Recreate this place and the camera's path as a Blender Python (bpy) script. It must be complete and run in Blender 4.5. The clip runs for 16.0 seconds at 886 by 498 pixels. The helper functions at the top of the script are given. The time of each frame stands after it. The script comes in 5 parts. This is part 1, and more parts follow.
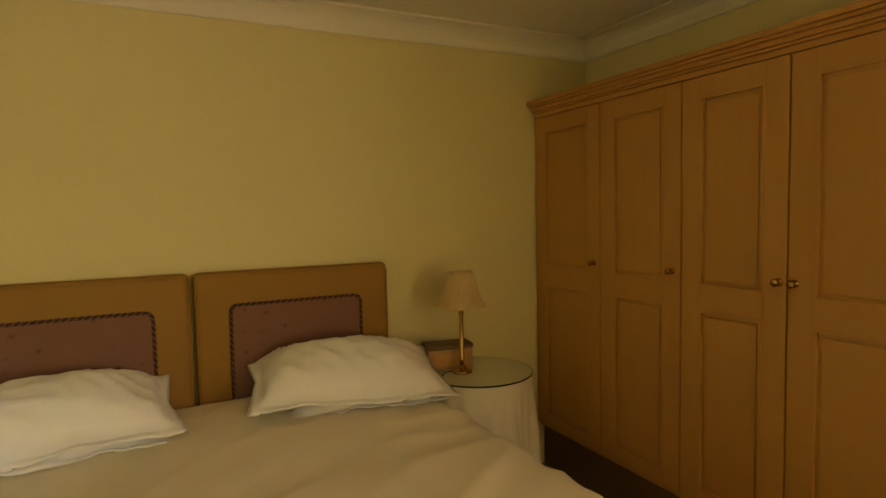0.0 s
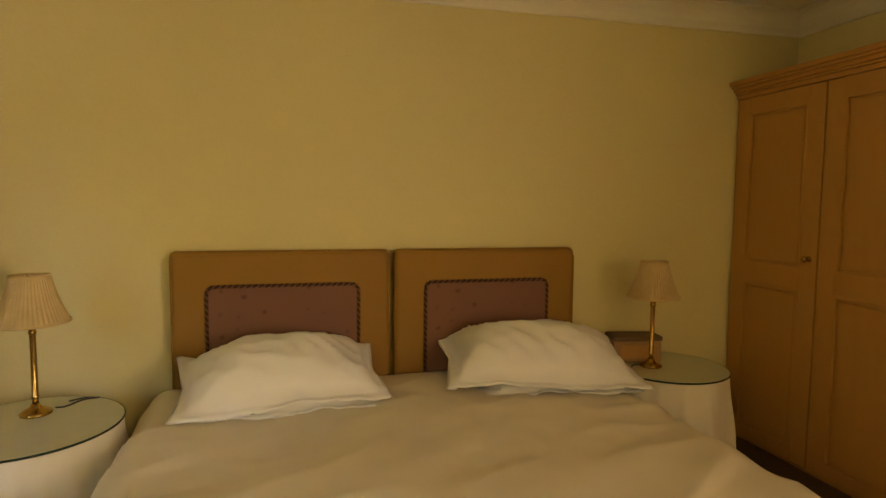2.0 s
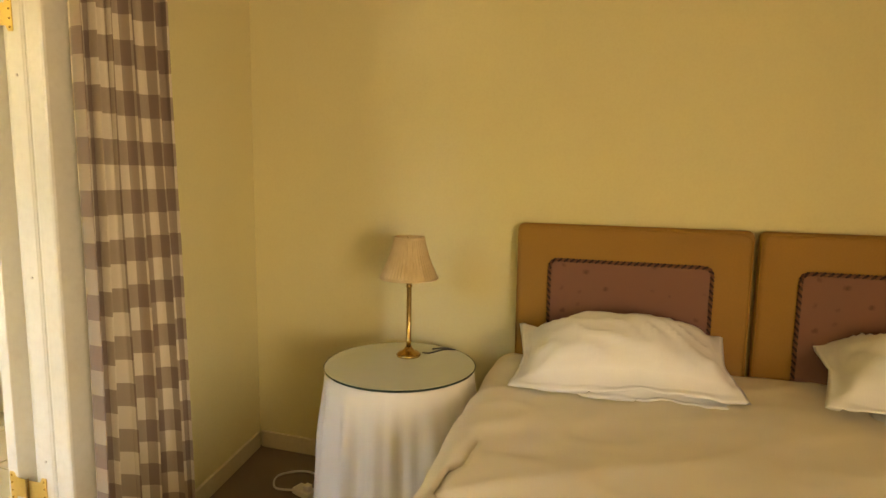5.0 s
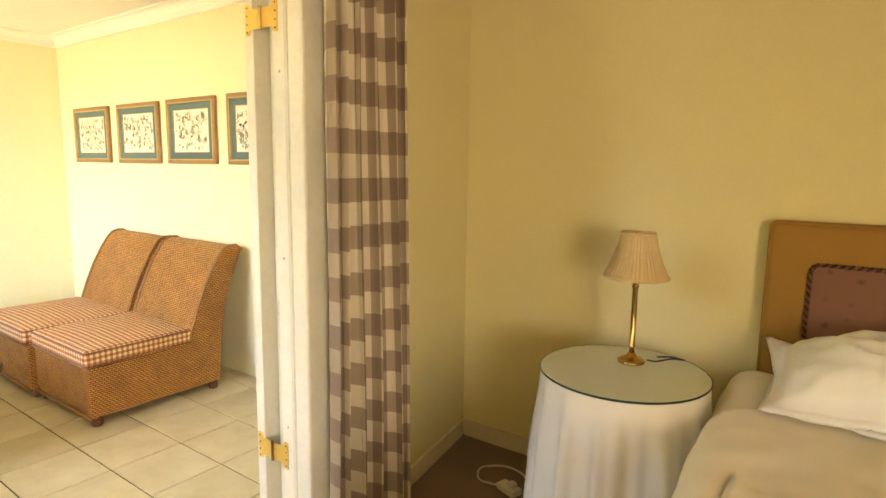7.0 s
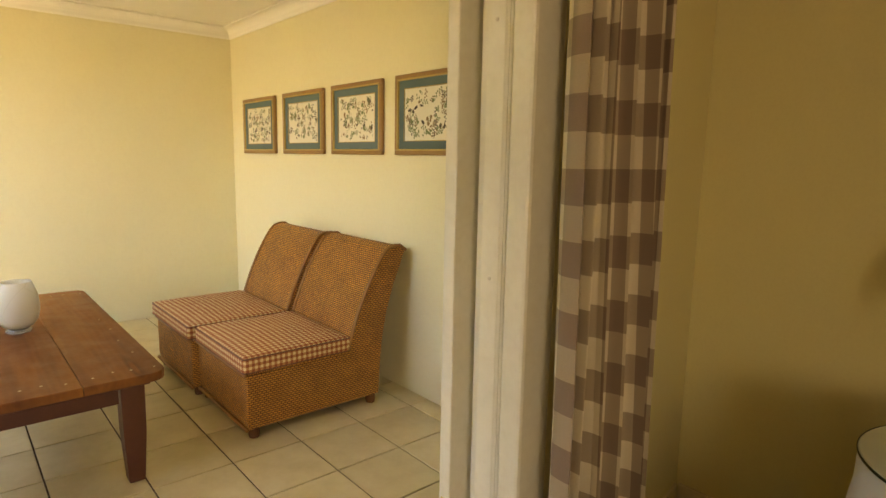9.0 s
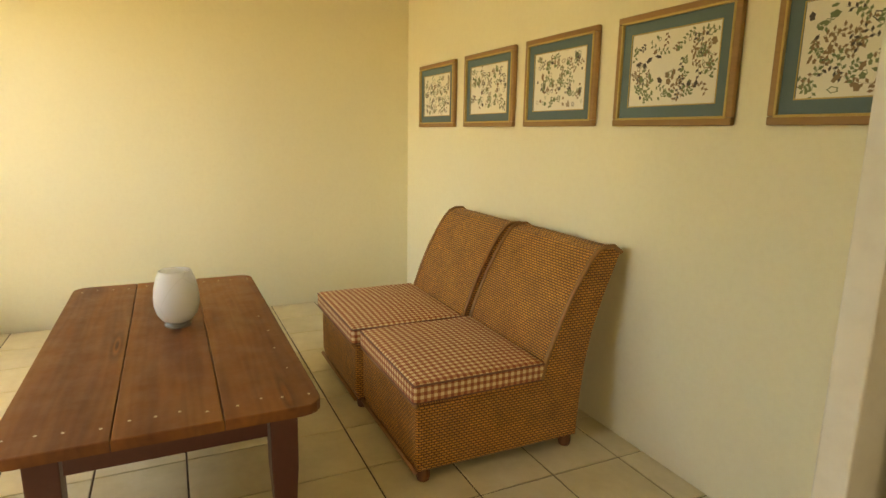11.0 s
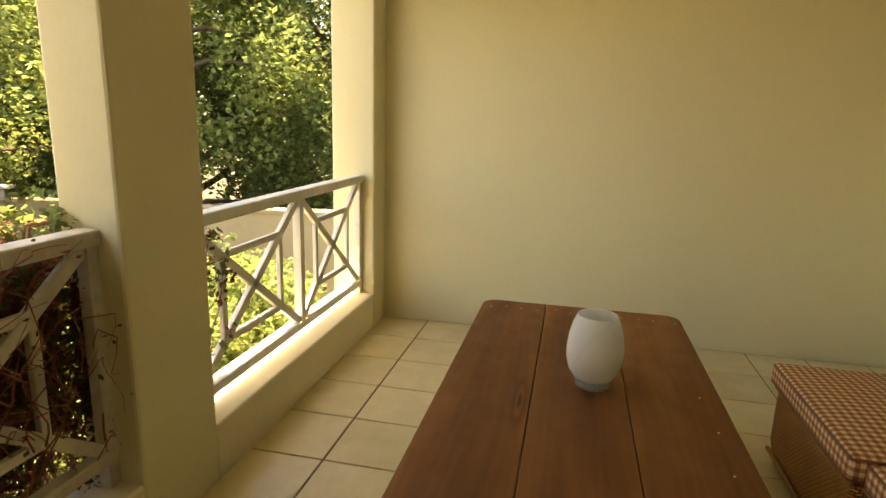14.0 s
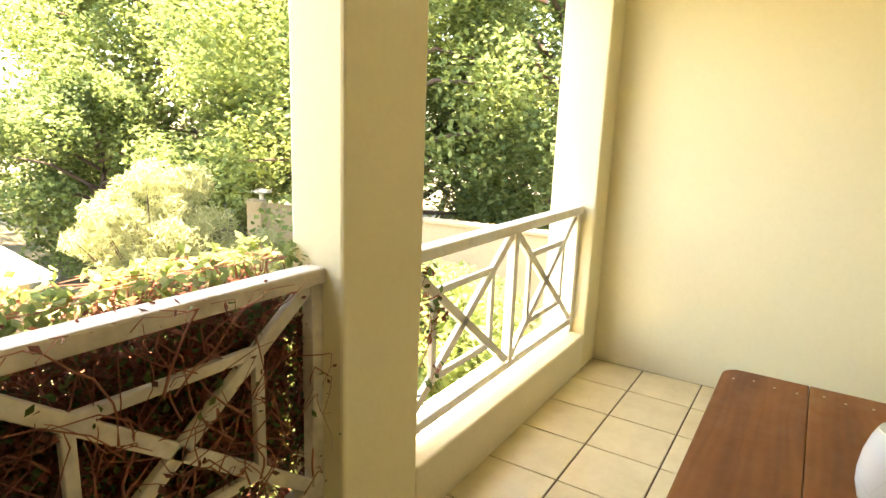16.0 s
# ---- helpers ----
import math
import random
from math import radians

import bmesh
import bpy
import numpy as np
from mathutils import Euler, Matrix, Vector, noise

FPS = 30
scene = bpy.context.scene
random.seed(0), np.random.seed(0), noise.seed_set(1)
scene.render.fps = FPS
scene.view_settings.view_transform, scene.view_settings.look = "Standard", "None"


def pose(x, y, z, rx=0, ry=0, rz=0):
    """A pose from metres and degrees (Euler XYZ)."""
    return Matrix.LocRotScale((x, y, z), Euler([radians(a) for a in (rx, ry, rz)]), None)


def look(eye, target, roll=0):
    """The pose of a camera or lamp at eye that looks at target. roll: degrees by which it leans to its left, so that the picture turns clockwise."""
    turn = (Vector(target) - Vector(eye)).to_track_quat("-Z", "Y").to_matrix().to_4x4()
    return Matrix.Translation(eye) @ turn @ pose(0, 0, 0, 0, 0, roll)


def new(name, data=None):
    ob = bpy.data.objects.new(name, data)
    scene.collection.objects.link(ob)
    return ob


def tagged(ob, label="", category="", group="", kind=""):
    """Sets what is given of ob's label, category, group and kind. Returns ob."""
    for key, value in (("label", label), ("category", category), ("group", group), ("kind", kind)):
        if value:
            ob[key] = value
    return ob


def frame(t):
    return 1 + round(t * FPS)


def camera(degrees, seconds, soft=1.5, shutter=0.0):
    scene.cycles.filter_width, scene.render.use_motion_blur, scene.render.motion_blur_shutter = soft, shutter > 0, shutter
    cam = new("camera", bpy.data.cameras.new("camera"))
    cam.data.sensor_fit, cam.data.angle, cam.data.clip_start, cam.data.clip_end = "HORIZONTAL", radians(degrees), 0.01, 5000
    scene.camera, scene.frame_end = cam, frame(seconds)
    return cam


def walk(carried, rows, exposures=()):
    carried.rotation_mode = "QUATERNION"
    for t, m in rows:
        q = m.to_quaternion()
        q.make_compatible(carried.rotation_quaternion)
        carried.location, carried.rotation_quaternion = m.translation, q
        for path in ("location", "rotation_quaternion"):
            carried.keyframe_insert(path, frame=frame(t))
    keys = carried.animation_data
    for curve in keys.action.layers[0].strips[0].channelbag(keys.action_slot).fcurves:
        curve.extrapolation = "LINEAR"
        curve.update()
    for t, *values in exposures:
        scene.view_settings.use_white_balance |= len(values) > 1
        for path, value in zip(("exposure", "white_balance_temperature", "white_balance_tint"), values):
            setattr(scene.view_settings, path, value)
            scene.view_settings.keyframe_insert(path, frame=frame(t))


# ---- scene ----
cam = camera(74.5, 16.0)
# seconds, eye, point looked at, lean
PATH = [
    (0, (-0.017, 0.096, 1.543), (0.873, 1.882, 1.412), -1.2),
    (0.5, (-0.108, 0.129, 1.526), (0.704, 1.952, 1.399), -0.7),
    (1, (-0.189, 0.169, 1.511), (0.549, 2.023, 1.382), -0.3),
    (1.5, (-0.231, 0.174, 1.501), (0.389, 2.071, 1.367), 0.0),
    (2, (-0.289, 0.211, 1.507), (0.189, 2.146, 1.348), 0.5),
    (2.5, (-0.329, 0.24, 1.527), (-0.024, 2.207, 1.333), 1.0),
    (3, (-0.395, 0.257, 1.515), (-0.23, 2.24, 1.314), 1.2),
    (5.5, (-0.338, 0.323, 1.481), (-1.124, 2.144, 1.223), 0.7),
    (6, (-0.385, 0.301, 1.475), (-1.306, 2.057, 1.211), 0.8),
    (6.5, (-0.444, 0.311, 1.477), (-1.487, 1.995, 1.205), 1.0),
    (7, (-0.543, 0.355, 1.473), (-1.7, 1.962, 1.192), 0.8),
    (7.5, (-0.68, 0.436, 1.473), (-1.959, 1.947, 1.189), 0.9),
    (8, (-0.782, 0.505, 1.46), (-2.147, 1.938, 1.176), 1.1),
    (8.5, (-0.937, 0.567, 1.446), (-2.373, 1.927, 1.151), 1.0),
    (9, (-1.142, 0.613, 1.445), (-2.636, 1.907, 1.141), 1.1),
    (11.5, (-2.064, 0.944, 1.418), (-3.91, 1.596, 1.006), 1.0),
    (12, (-2.216, 0.992, 1.432), (-4.121, 1.425, 1.005), 1.1),
    (12.5, (-2.363, 0.978, 1.433), (-4.307, 1.163, 1.002), 1.3),
    (13, (-2.495, 0.9, 1.434), (-4.445, 0.862, 0.995), 1.5),
    (13.5, (-2.668, 0.804, 1.423), (-4.605, 0.572, 0.981), 1.6),
    (14, (-2.764, 0.744, 1.431), (-4.671, 0.328, 0.995), 1.7),
    (14.5, (-2.841, 0.692, 1.448), (-4.704, 0.108, 1.013), 1.8),
    (15, (-2.928, 0.624, 1.469), (-4.722, -0.147, 1.037), 1.9),
    (15.5, (-2.972, 0.59, 1.498), (-4.68, -0.358, 1.066), 2.1),
    (16, (-2.974, 0.579, 1.507), (-4.624, -0.472, 1.091), 2.1),
]
EXPOSURES = [(0, 4.08, 9000, 15), (1.5, 4.2, 9100, 19), (3.2, 3.98, 9400, 22), (5.3, 4.85, 8400, 20), (6.5, 5.1, 8000, 20), (7.5, 4.5, 8500, 19), (9.0, 3.75, 10000, 21), (11.5, 3.35, 10400, 18), (12.0, 3.05, 10700, 18), (12.5, 2.85, 11000, 19), (13.5, 2.4, 10900, 18), (14.5, 3.15, 9400, 16), (16.0, 3.85, 8100, 17)]
walk(cam, [(t, look(eye, target, lean)) for t, eye, target, lean in PATH], EXPOSURES)

# ---- world and sun ----
world = bpy.data.worlds.new("sky")
scene.world = world
world.use_nodes = True
wn = world.node_tree.nodes
sky = wn.new("ShaderNodeTexSky")
sky.sky_type, sky.sun_disc = "NISHITA", False
SUN_UP, SUN_FROM = 79.0, 190.0  # degrees above the horizon, compass degrees from +y clockwise
sky.sun_elevation, sky.sun_rotation = radians(SUN_UP), radians(SUN_FROM)
world.node_tree.links.new(sky.outputs[0], wn["Background"].inputs[0])
wn["Background"].inputs[1].default_value = 0.15
sun = new("sun", bpy.data.lights.new("sun", "SUN"))
sun.data.energy, sun.data.angle, sun.data.color = 5.0, radians(0.5), (1.0, 0.93, 0.80)
sun.matrix_world = look((10 * math.sin(radians(SUN_FROM)) * math.cos(radians(SUN_UP)), 10 * math.cos(radians(SUN_FROM)) * math.cos(radians(SUN_UP)), 10 * math.sin(radians(SUN_UP))), (0, 0, 0))

# daylight in the bedroom's window beyond the wardrobe
WIN0, WIN1, WINZ0, WINZ1 = -2.12, -1.02, 0.62, 2.05
win = new("window_daylight", bpy.data.lights.new("window_daylight", "AREA"))
win.data.shape, win.data.size, win.data.size_y, win.data.energy, win.data.color = "RECTANGLE", WIN1 - WIN0, WINZ1 - WINZ0, 4.3, (1.0, 0.97, 0.91)
win.matrix_world = look((2.36, (WIN0 + WIN1) / 2, (WINZ0 + WINZ1) / 2), (0.9, (WIN0 + WIN1) / 2 + 0.5, 0.9))

# ---- materials ----
def node(nt, kind, **values):
    n = nt.nodes.new(kind)
    for key, value in values.items():
        n.inputs[key.replace("_", " ")].default_value = value
    return n


def ramp(nt, source, stops):
    r = nt.nodes.new("ShaderNodeValToRGB")
    e = r.color_ramp.elements
    while len(e) < len(stops):
        e.new(0.5)
    for k, (p, c) in enumerate(stops):
        e[k].position, e[k].color = p, (*c, 1)
    nt.links.new(source, r.inputs[0])
    return r.outputs[0]


def blank(name):
    m = bpy.data.materials.new(name)
    m.use_nodes = True
    return m, m.node_tree, m.node_tree.nodes["Principled BSDF"]


def coords(nt, stretch=(1, 1, 1), space="Object"):
    tc = nt.nodes.new("ShaderNodeTexCoord")
    mp = nt.nodes.new("ShaderNodeMapping")
    mp.inputs["Scale"].default_value = stretch
    nt.links.new(tc.outputs[space], mp.inputs[0])
    return mp.outputs[0]


def noise_tex(nt, where, scale, detail=4.0, rough=0.55):
    n = node(nt, "ShaderNodeTexNoise", Scale=scale, Detail=detail, Roughness=rough)
    nt.links.new(where, n.inputs["Vector"])
    return n.outputs["Fac"]


def bump(nt, bs, height, strength, distance=0.01):
    b = node(nt, "ShaderNodeBump", Strength=strength, Distance=distance)
    nt.links.new(height, b.inputs["Height"])
    nt.links.new(b.outputs[0], bs.inputs["Normal"])
    return b


def mixed(nt, fac, a, b):
    m = nt.nodes.new("ShaderNodeMix")
    m.data_type = "RGBA"
    for sock, v in ((m.inputs[0], fac), (m.inputs[6], a), (m.inputs[7], b)):
        if isinstance(v, tuple):
            sock.default_value = (*v, 1)
        elif isinstance(v, (int, float)):
            sock.default_value = v
        else:
            nt.links.new(v, sock)
    return m.outputs[2]


def surface(name, base, dark, rough=0.6, big=1.5, fine=60.0, relief=0.1, depth=0.004, metal=0.0, stretch=(1, 1, 1), spread=0.25):
    """Base colour that drifts to a darker one at a large and a fine scale, with fine relief."""
    m, nt, bs = blank(name)
    w = coords(nt, stretch)
    large, small = noise_tex(nt, w, big), noise_tex(nt, w, fine, 3)
    c1 = ramp(nt, large, [(0.5 - spread, base), (0.5 + spread, tuple(a * 0.55 + b * 0.45 for a, b in zip(base, dark)))])
    f = ramp(nt, small, [(0.42, (0, 0, 0)), (0.75, (1, 1, 1))])
    col = mixed(nt, 0.0, c1, dark)
    nt.links.new(f, col.node.inputs[0])
    half = mixed(nt, 0.35, c1, col)
    nt.links.new(half, bs.inputs["Base Color"])
    bs.inputs["Roughness"].default_value, bs.inputs["Metallic"].default_value = rough, metal
    bump(nt, bs, small, relief, depth)
    return m


M = {}
M["wall"] = surface("yellow wall paint", (0.73, 0.64, 0.33), (0.66, 0.56, 0.27), 0.62, 0.9, 90, 0.18, 0.002)
M["bal_wall"] = surface("pale yellow plaster", (0.78, 0.715, 0.47), (0.71, 0.635, 0.39), 0.7, 0.8, 45, 0.3, 0.003)
M["ceiling"] = surface("white ceiling paint", (0.80, 0.75, 0.62), (0.72, 0.66, 0.52), 0.8, 1.0, 80, 0.1, 0.002)
M["bal_ceiling"] = surface("white balcony ceiling paint", (0.86, 0.83, 0.74), (0.80, 0.76, 0.66), 0.8, 1.0, 80, 0.1, 0.002)
M["white"] = surface("cream gloss paint", (0.70, 0.65, 0.51), (0.56, 0.50, 0.36), 0.35, 3, 40, 0.12, 0.002)
M["rail_paint"] = surface("weathered white paint", (0.80, 0.78, 0.70), (0.50, 0.45, 0.36), 0.5, 4, 30, 0.2, 0.003)
M["skirting"] = surface("dull cream skirting paint", (0.70, 0.60, 0.40), (0.55, 0.45, 0.27), 0.5, 4, 40, 0.15, 0.002)
M["rail_old"] = surface("peeling dirty white paint", (0.74, 0.69, 0.57), (0.30, 0.24, 0.16), 0.6, 6, 22, 0.35, 0.004, spread=0.12)
M["carpet"] = surface("taupe carpet", (0.23, 0.16, 0.10), (0.14, 0.095, 0.06), 0.95, 2.5, 260, 0.9, 0.006)
M["wardrobe"] = surface("honey cream painted wood", (0.52, 0.265, 0.075), (0.44, 0.21, 0.055), 0.42, 1.6, 30, 0.08, 0.002, stretch=(1, 1, 0.12))
# dark brown of the box lid, also on the plinth in place of shade
M["lid_plinth_shade"] = surface("dark lid wood and shaded plinth", (0.16, 0.09, 0.04), (0.10, 0.05, 0.025), 0.6, 2, 30, 0.1, 0.002)
M["brass"] = surface("aged brass", (0.50, 0.33, 0.11), (0.30, 0.18, 0.05), 0.22, 12, 90, 0.1, 0.001, 1.0)
M["bright_brass"] = surface("bright brass plate", (0.80, 0.56, 0.17), (0.62, 0.40, 0.09), 0.28, 12, 90, 0.1, 0.001, 0.85)
M["tablecloth"] = surface("ivory cotton cloth", (0.74, 0.68, 0.56), (0.66, 0.59, 0.46), 0.85, 3, 300, 0.3, 0.001)
M["linen"] = surface("white cotton pillowcase", (0.83, 0.81, 0.77), (0.76, 0.73, 0.69), 0.8, 5, 260, 0.25, 0.001)
M["duvet"] = surface("cream cotton duvet cover", (0.84, 0.76, 0.60), (0.78, 0.69, 0.52), 0.8, 2.2, 240, 0.25, 0.001)
M["suede"] = surface("mustard upholstery", (0.34, 0.172, 0.030), (0.26, 0.128, 0.022), 0.75, 3, 160, 0.3, 0.001)
M["cable_white"] = surface("white plastic", (0.75, 0.72, 0.66), (0.66, 0.62, 0.55), 0.4)
M["cable_black"] = surface("black rubber cable", (0.025, 0.022, 0.02), (0.015, 0.013, 0.012), 0.5)
M["red_plastic"] = surface("red plastic", (0.45, 0.05, 0.03), (0.35, 0.03, 0.02), 0.4)
M["box_wood"] = surface("pale wooden box", (0.42, 0.24, 0.10), (0.30, 0.16, 0.06), 0.55, 4, 50, 0.15, 0.002, stretch=(0.2, 1, 1))
M["screw"] = surface("dull steel screw", (0.62, 0.55, 0.42), (0.42, 0.36, 0.27), 0.35, metal=0.5)
M["frame_gold"] = surface("gilded brown frame moulding", (0.36, 0.19, 0.06), (0.20, 0.10, 0.035), 0.4, 6, 60, 0.2, 0.002, stretch=(0.2, 1, 1))
M["frame_edge"] = surface("gold frame edge", (0.55, 0.38, 0.12), (0.42, 0.26, 0.07), 0.4, 6, 60, 0.2, 0.002)
M["mat"] = surface("blue green mount card", (0.11, 0.165, 0.155), (0.085, 0.135, 0.13), 0.85, 3, 200, 0.1, 0.001)
M["paper"] = surface("aged cream print paper", (0.80, 0.75, 0.60), (0.72, 0.66, 0.50), 0.85, 8, 120, 0.05, 0.001)
M["ink_green"] = surface("faded green ink", (0.20, 0.24, 0.11), (0.11, 0.14, 0.06), 0.85)
M["ink_brown"] = surface("faded brown ink", (0.30, 0.20, 0.10), (0.15, 0.09, 0.05), 0.85)
M["ink_dark"] = surface("dark ink", (0.10, 0.08, 0.06), (0.05, 0.04, 0.035), 0.85)
M["table_edge"] = surface("dark red stained pine", (0.115, 0.032, 0.016), (0.07, 0.02, 0.01), 0.42, 3, 40, 0.25, 0.003, stretch=(0.12, 1, 1))
M["plinth"] = surface("off white plaster ledge", (0.82, 0.76, 0.56), (0.68, 0.60, 0.42), 0.7, 2, 50, 0.25, 0.003)
M["rope_dark"] = surface("dark brown cord", (0.055, 0.022, 0.012), (0.03, 0.012, 0.008), 0.8)
M["rope_gold"] = surface("red brown cord", (0.19, 0.075, 0.035), (0.13, 0.05, 0.022), 0.75)
M["soil"] = surface("garden soil and litter", (0.16, 0.12, 0.07), (0.08, 0.10, 0.03), 0.95, 0.8, 8, 0.6, 0.03)
M["boundary"] = surface("tan boundary wall plaster", (0.40, 0.31, 0.18), (0.29, 0.22, 0.125), 0.85, 0.6, 12, 0.3, 0.01)
M["bark"] = surface("brown bark", (0.11, 0.07, 0.045), (0.05, 0.032, 0.022), 0.95, 4, 30, 0.8, 0.02, stretch=(1, 1, 0.25))
M["roof_white"] = surface("pale sheet roof", (0.82, 0.80, 0.76), (0.74, 0.71, 0.66), 0.5, 1, 20, 0.1, 0.004)
M["rafter"] = surface("dark stained rafter", (0.16, 0.085, 0.05), (0.08, 0.04, 0.025), 0.7, 3, 40, 0.3, 0.003)
M["twig"] = surface("reddish brown creeper stem", (0.32, 0.12, 0.07), (0.18, 0.075, 0.05), 0.9, 8, 80, 0.3, 0.002)
M["galv"] = surface("dull galvanised cap", (0.6, 0.6, 0.58), (0.45, 0.45, 0.42), 0.4, 3, 40, 0.1, 0.002, 0.7)


def leaf_mat(name, a, b, c, thin=0.5):
    m, nt, bs = blank(name)
    g = nt.nodes.new("ShaderNodeNewGeometry")
    col = ramp(nt, g.outputs["Random Per Island"], [(0.0, a), (0.55, b), (1.0, c)])
    nt.links.new(col, bs.inputs["Base Color"])
    bs.inputs["Roughness"].default_value = 0.75
    bs.inputs["Specular IOR Level"].default_value = 0.25
    tr = nt.nodes.new("ShaderNodeBsdfTranslucent")
    nt.links.new(col, tr.inputs[0])
    mx = nt.nodes.new("ShaderNodeMixShader")
    mx.inputs[0].default_value = thin
    nt.links.new(bs.outputs[0], mx.inputs[1])
    nt.links.new(tr.outputs[0], mx.inputs[2])
    nt.links.new(mx.outputs[0], nt.nodes["Material Output"].inputs[0])
    return m


M["leaf_a"] = leaf_mat("mid green leaves", (0.12, 0.165, 0.045), (0.185, 0.235, 0.072), (0.27, 0.32, 0.115))
M["leaf_b"] = leaf_mat("yellow green leaves", (0.17, 0.22, 0.055), (0.28, 0.325, 0.095), (0.38, 0.41, 0.15))
M["leaf_c"] = leaf_mat("dark green leaves", (0.07, 0.105, 0.033), (0.115, 0.16, 0.052), (0.18, 0.225, 0.08))
M["leaf_dry"] = leaf_mat("straw coloured fine leaves", (0.27, 0.28, 0.12), (0.38, 0.38, 0.18), (0.50, 0.49, 0.26))
M["leaf_red"] = leaf_mat("withered red brown leaves", (0.15, 0.040, 0.026), (0.22, 0.085, 0.048), (0.13, 0.08, 0.042))


def glass_mat():
    m, nt, bs = blank("clear glass")
    bs.inputs["Transmission Weight"].default_value = 0.75
    bs.inputs["Roughness"].default_value = 0.01
    bs.inputs["IOR"].default_value = 1.45
    bs.inputs["Base Color"].default_value = (0.93, 0.98, 0.94, 1)
    return m


M["glass"] = glass_mat()


def table_glass():
    """A thin pane over cloth: a pale green gloss sheet that mirrors."""
    m, nt, bs = blank("green glass top over cloth")
    w = coords(nt)
    # base colour lightened to carry the bright wall's reflection
    c = ramp(nt, noise_tex(nt, w, 3.0), [(0.3, (0.60, 0.61, 0.44)), (0.7, (0.55, 0.56, 0.39))])
    nt.links.new(c, bs.inputs["Base Color"])
    bs.inputs["Roughness"].default_value = 0.03
    bs.inputs["IOR"].default_value = 1.7
    return m


M["table_glass"] = table_glass()
M["glass_edge"] = surface("dark green glass edge", (0.02, 0.04, 0.025), (0.01, 0.02, 0.012), 0.1)


def frosted():
    m, nt, bs = blank("frosted white crackle glass")
    w = coords(nt)
    v = node(nt, "ShaderNodeTexVoronoi", Scale=4.5)
    v.feature = "DISTANCE_TO_EDGE"
    nt.links.new(w, v.inputs["Vector"])
    c = ramp(nt, v.outputs["Distance"], [(0.0, (0.72, 0.70, 0.62)), (0.010, (0.86, 0.85, 0.79))])
    nt.links.new(c, bs.inputs["Base Color"])
    bs.inputs["Roughness"].default_value = 0.25
    tr = nt.nodes.new("ShaderNodeBsdfTranslucent")
    tr.inputs[0].default_value = (0.9, 0.9, 0.85, 1)
    mx = nt.nodes.new("ShaderNodeMixShader")
    mx.inputs[0].default_value = 0.45
    nt.links.new(bs.outputs[0], mx.inputs[1])
    nt.links.new(tr.outputs[0], mx.inputs[2])
    nt.links.new(mx.outputs[0], nt.nodes["Material Output"].inputs[0])
    return m


M["frosted"] = frosted()


def tile_mat():
    m, nt, bs = blank("cream ceramic floor tile")
    w = coords(nt)
    oi = nt.nodes.new("ShaderNodeObjectInfo")
    add = nt.nodes.new("ShaderNodeVectorMath")
    comb = nt.nodes.new("ShaderNodeCombineXYZ")
    mul = nt.nodes.new("ShaderNodeMath")
    mul.operation, mul.inputs[1].default_value = "MULTIPLY", 37.0
    nt.links.new(oi.outputs["Random"], mul.inputs[0])
    nt.links.new(mul.outputs[0], comb.inputs[0])
    nt.links.new(w, add.inputs[0])
    nt.links.new(comb.outputs[0], add.inputs[1])
    big, fine = noise_tex(nt, add.outputs[0], 5.0, 6, 0.65), noise_tex(nt, add.outputs[0], 55, 3)
    c = ramp(nt, big, [(0.3, (0.59, 0.49, 0.27)), (0.52, (0.67, 0.57, 0.335)), (0.75, (0.73, 0.64, 0.40))])
    r = ramp(nt, oi.outputs["Random"], [(0.0, (0.88, 0.86, 0.82)), (1.0, (1.0, 1.0, 1.0))])
    mx = mixed(nt, 1.0, c, r)
    mx.node.blend_type = "MULTIPLY"
    nt.links.new(mx, bs.inputs["Base Color"])
    bs.inputs["Roughness"].default_value = 0.32
    bump(nt, bs, fine, 0.12, 0.002)
    return m


M["tile"] = tile_mat()
M["grout"] = surface("brown grout", (0.085, 0.048, 0.022), (0.055, 0.032, 0.016), 0.95, 3, 60, 0.3, 0.003)


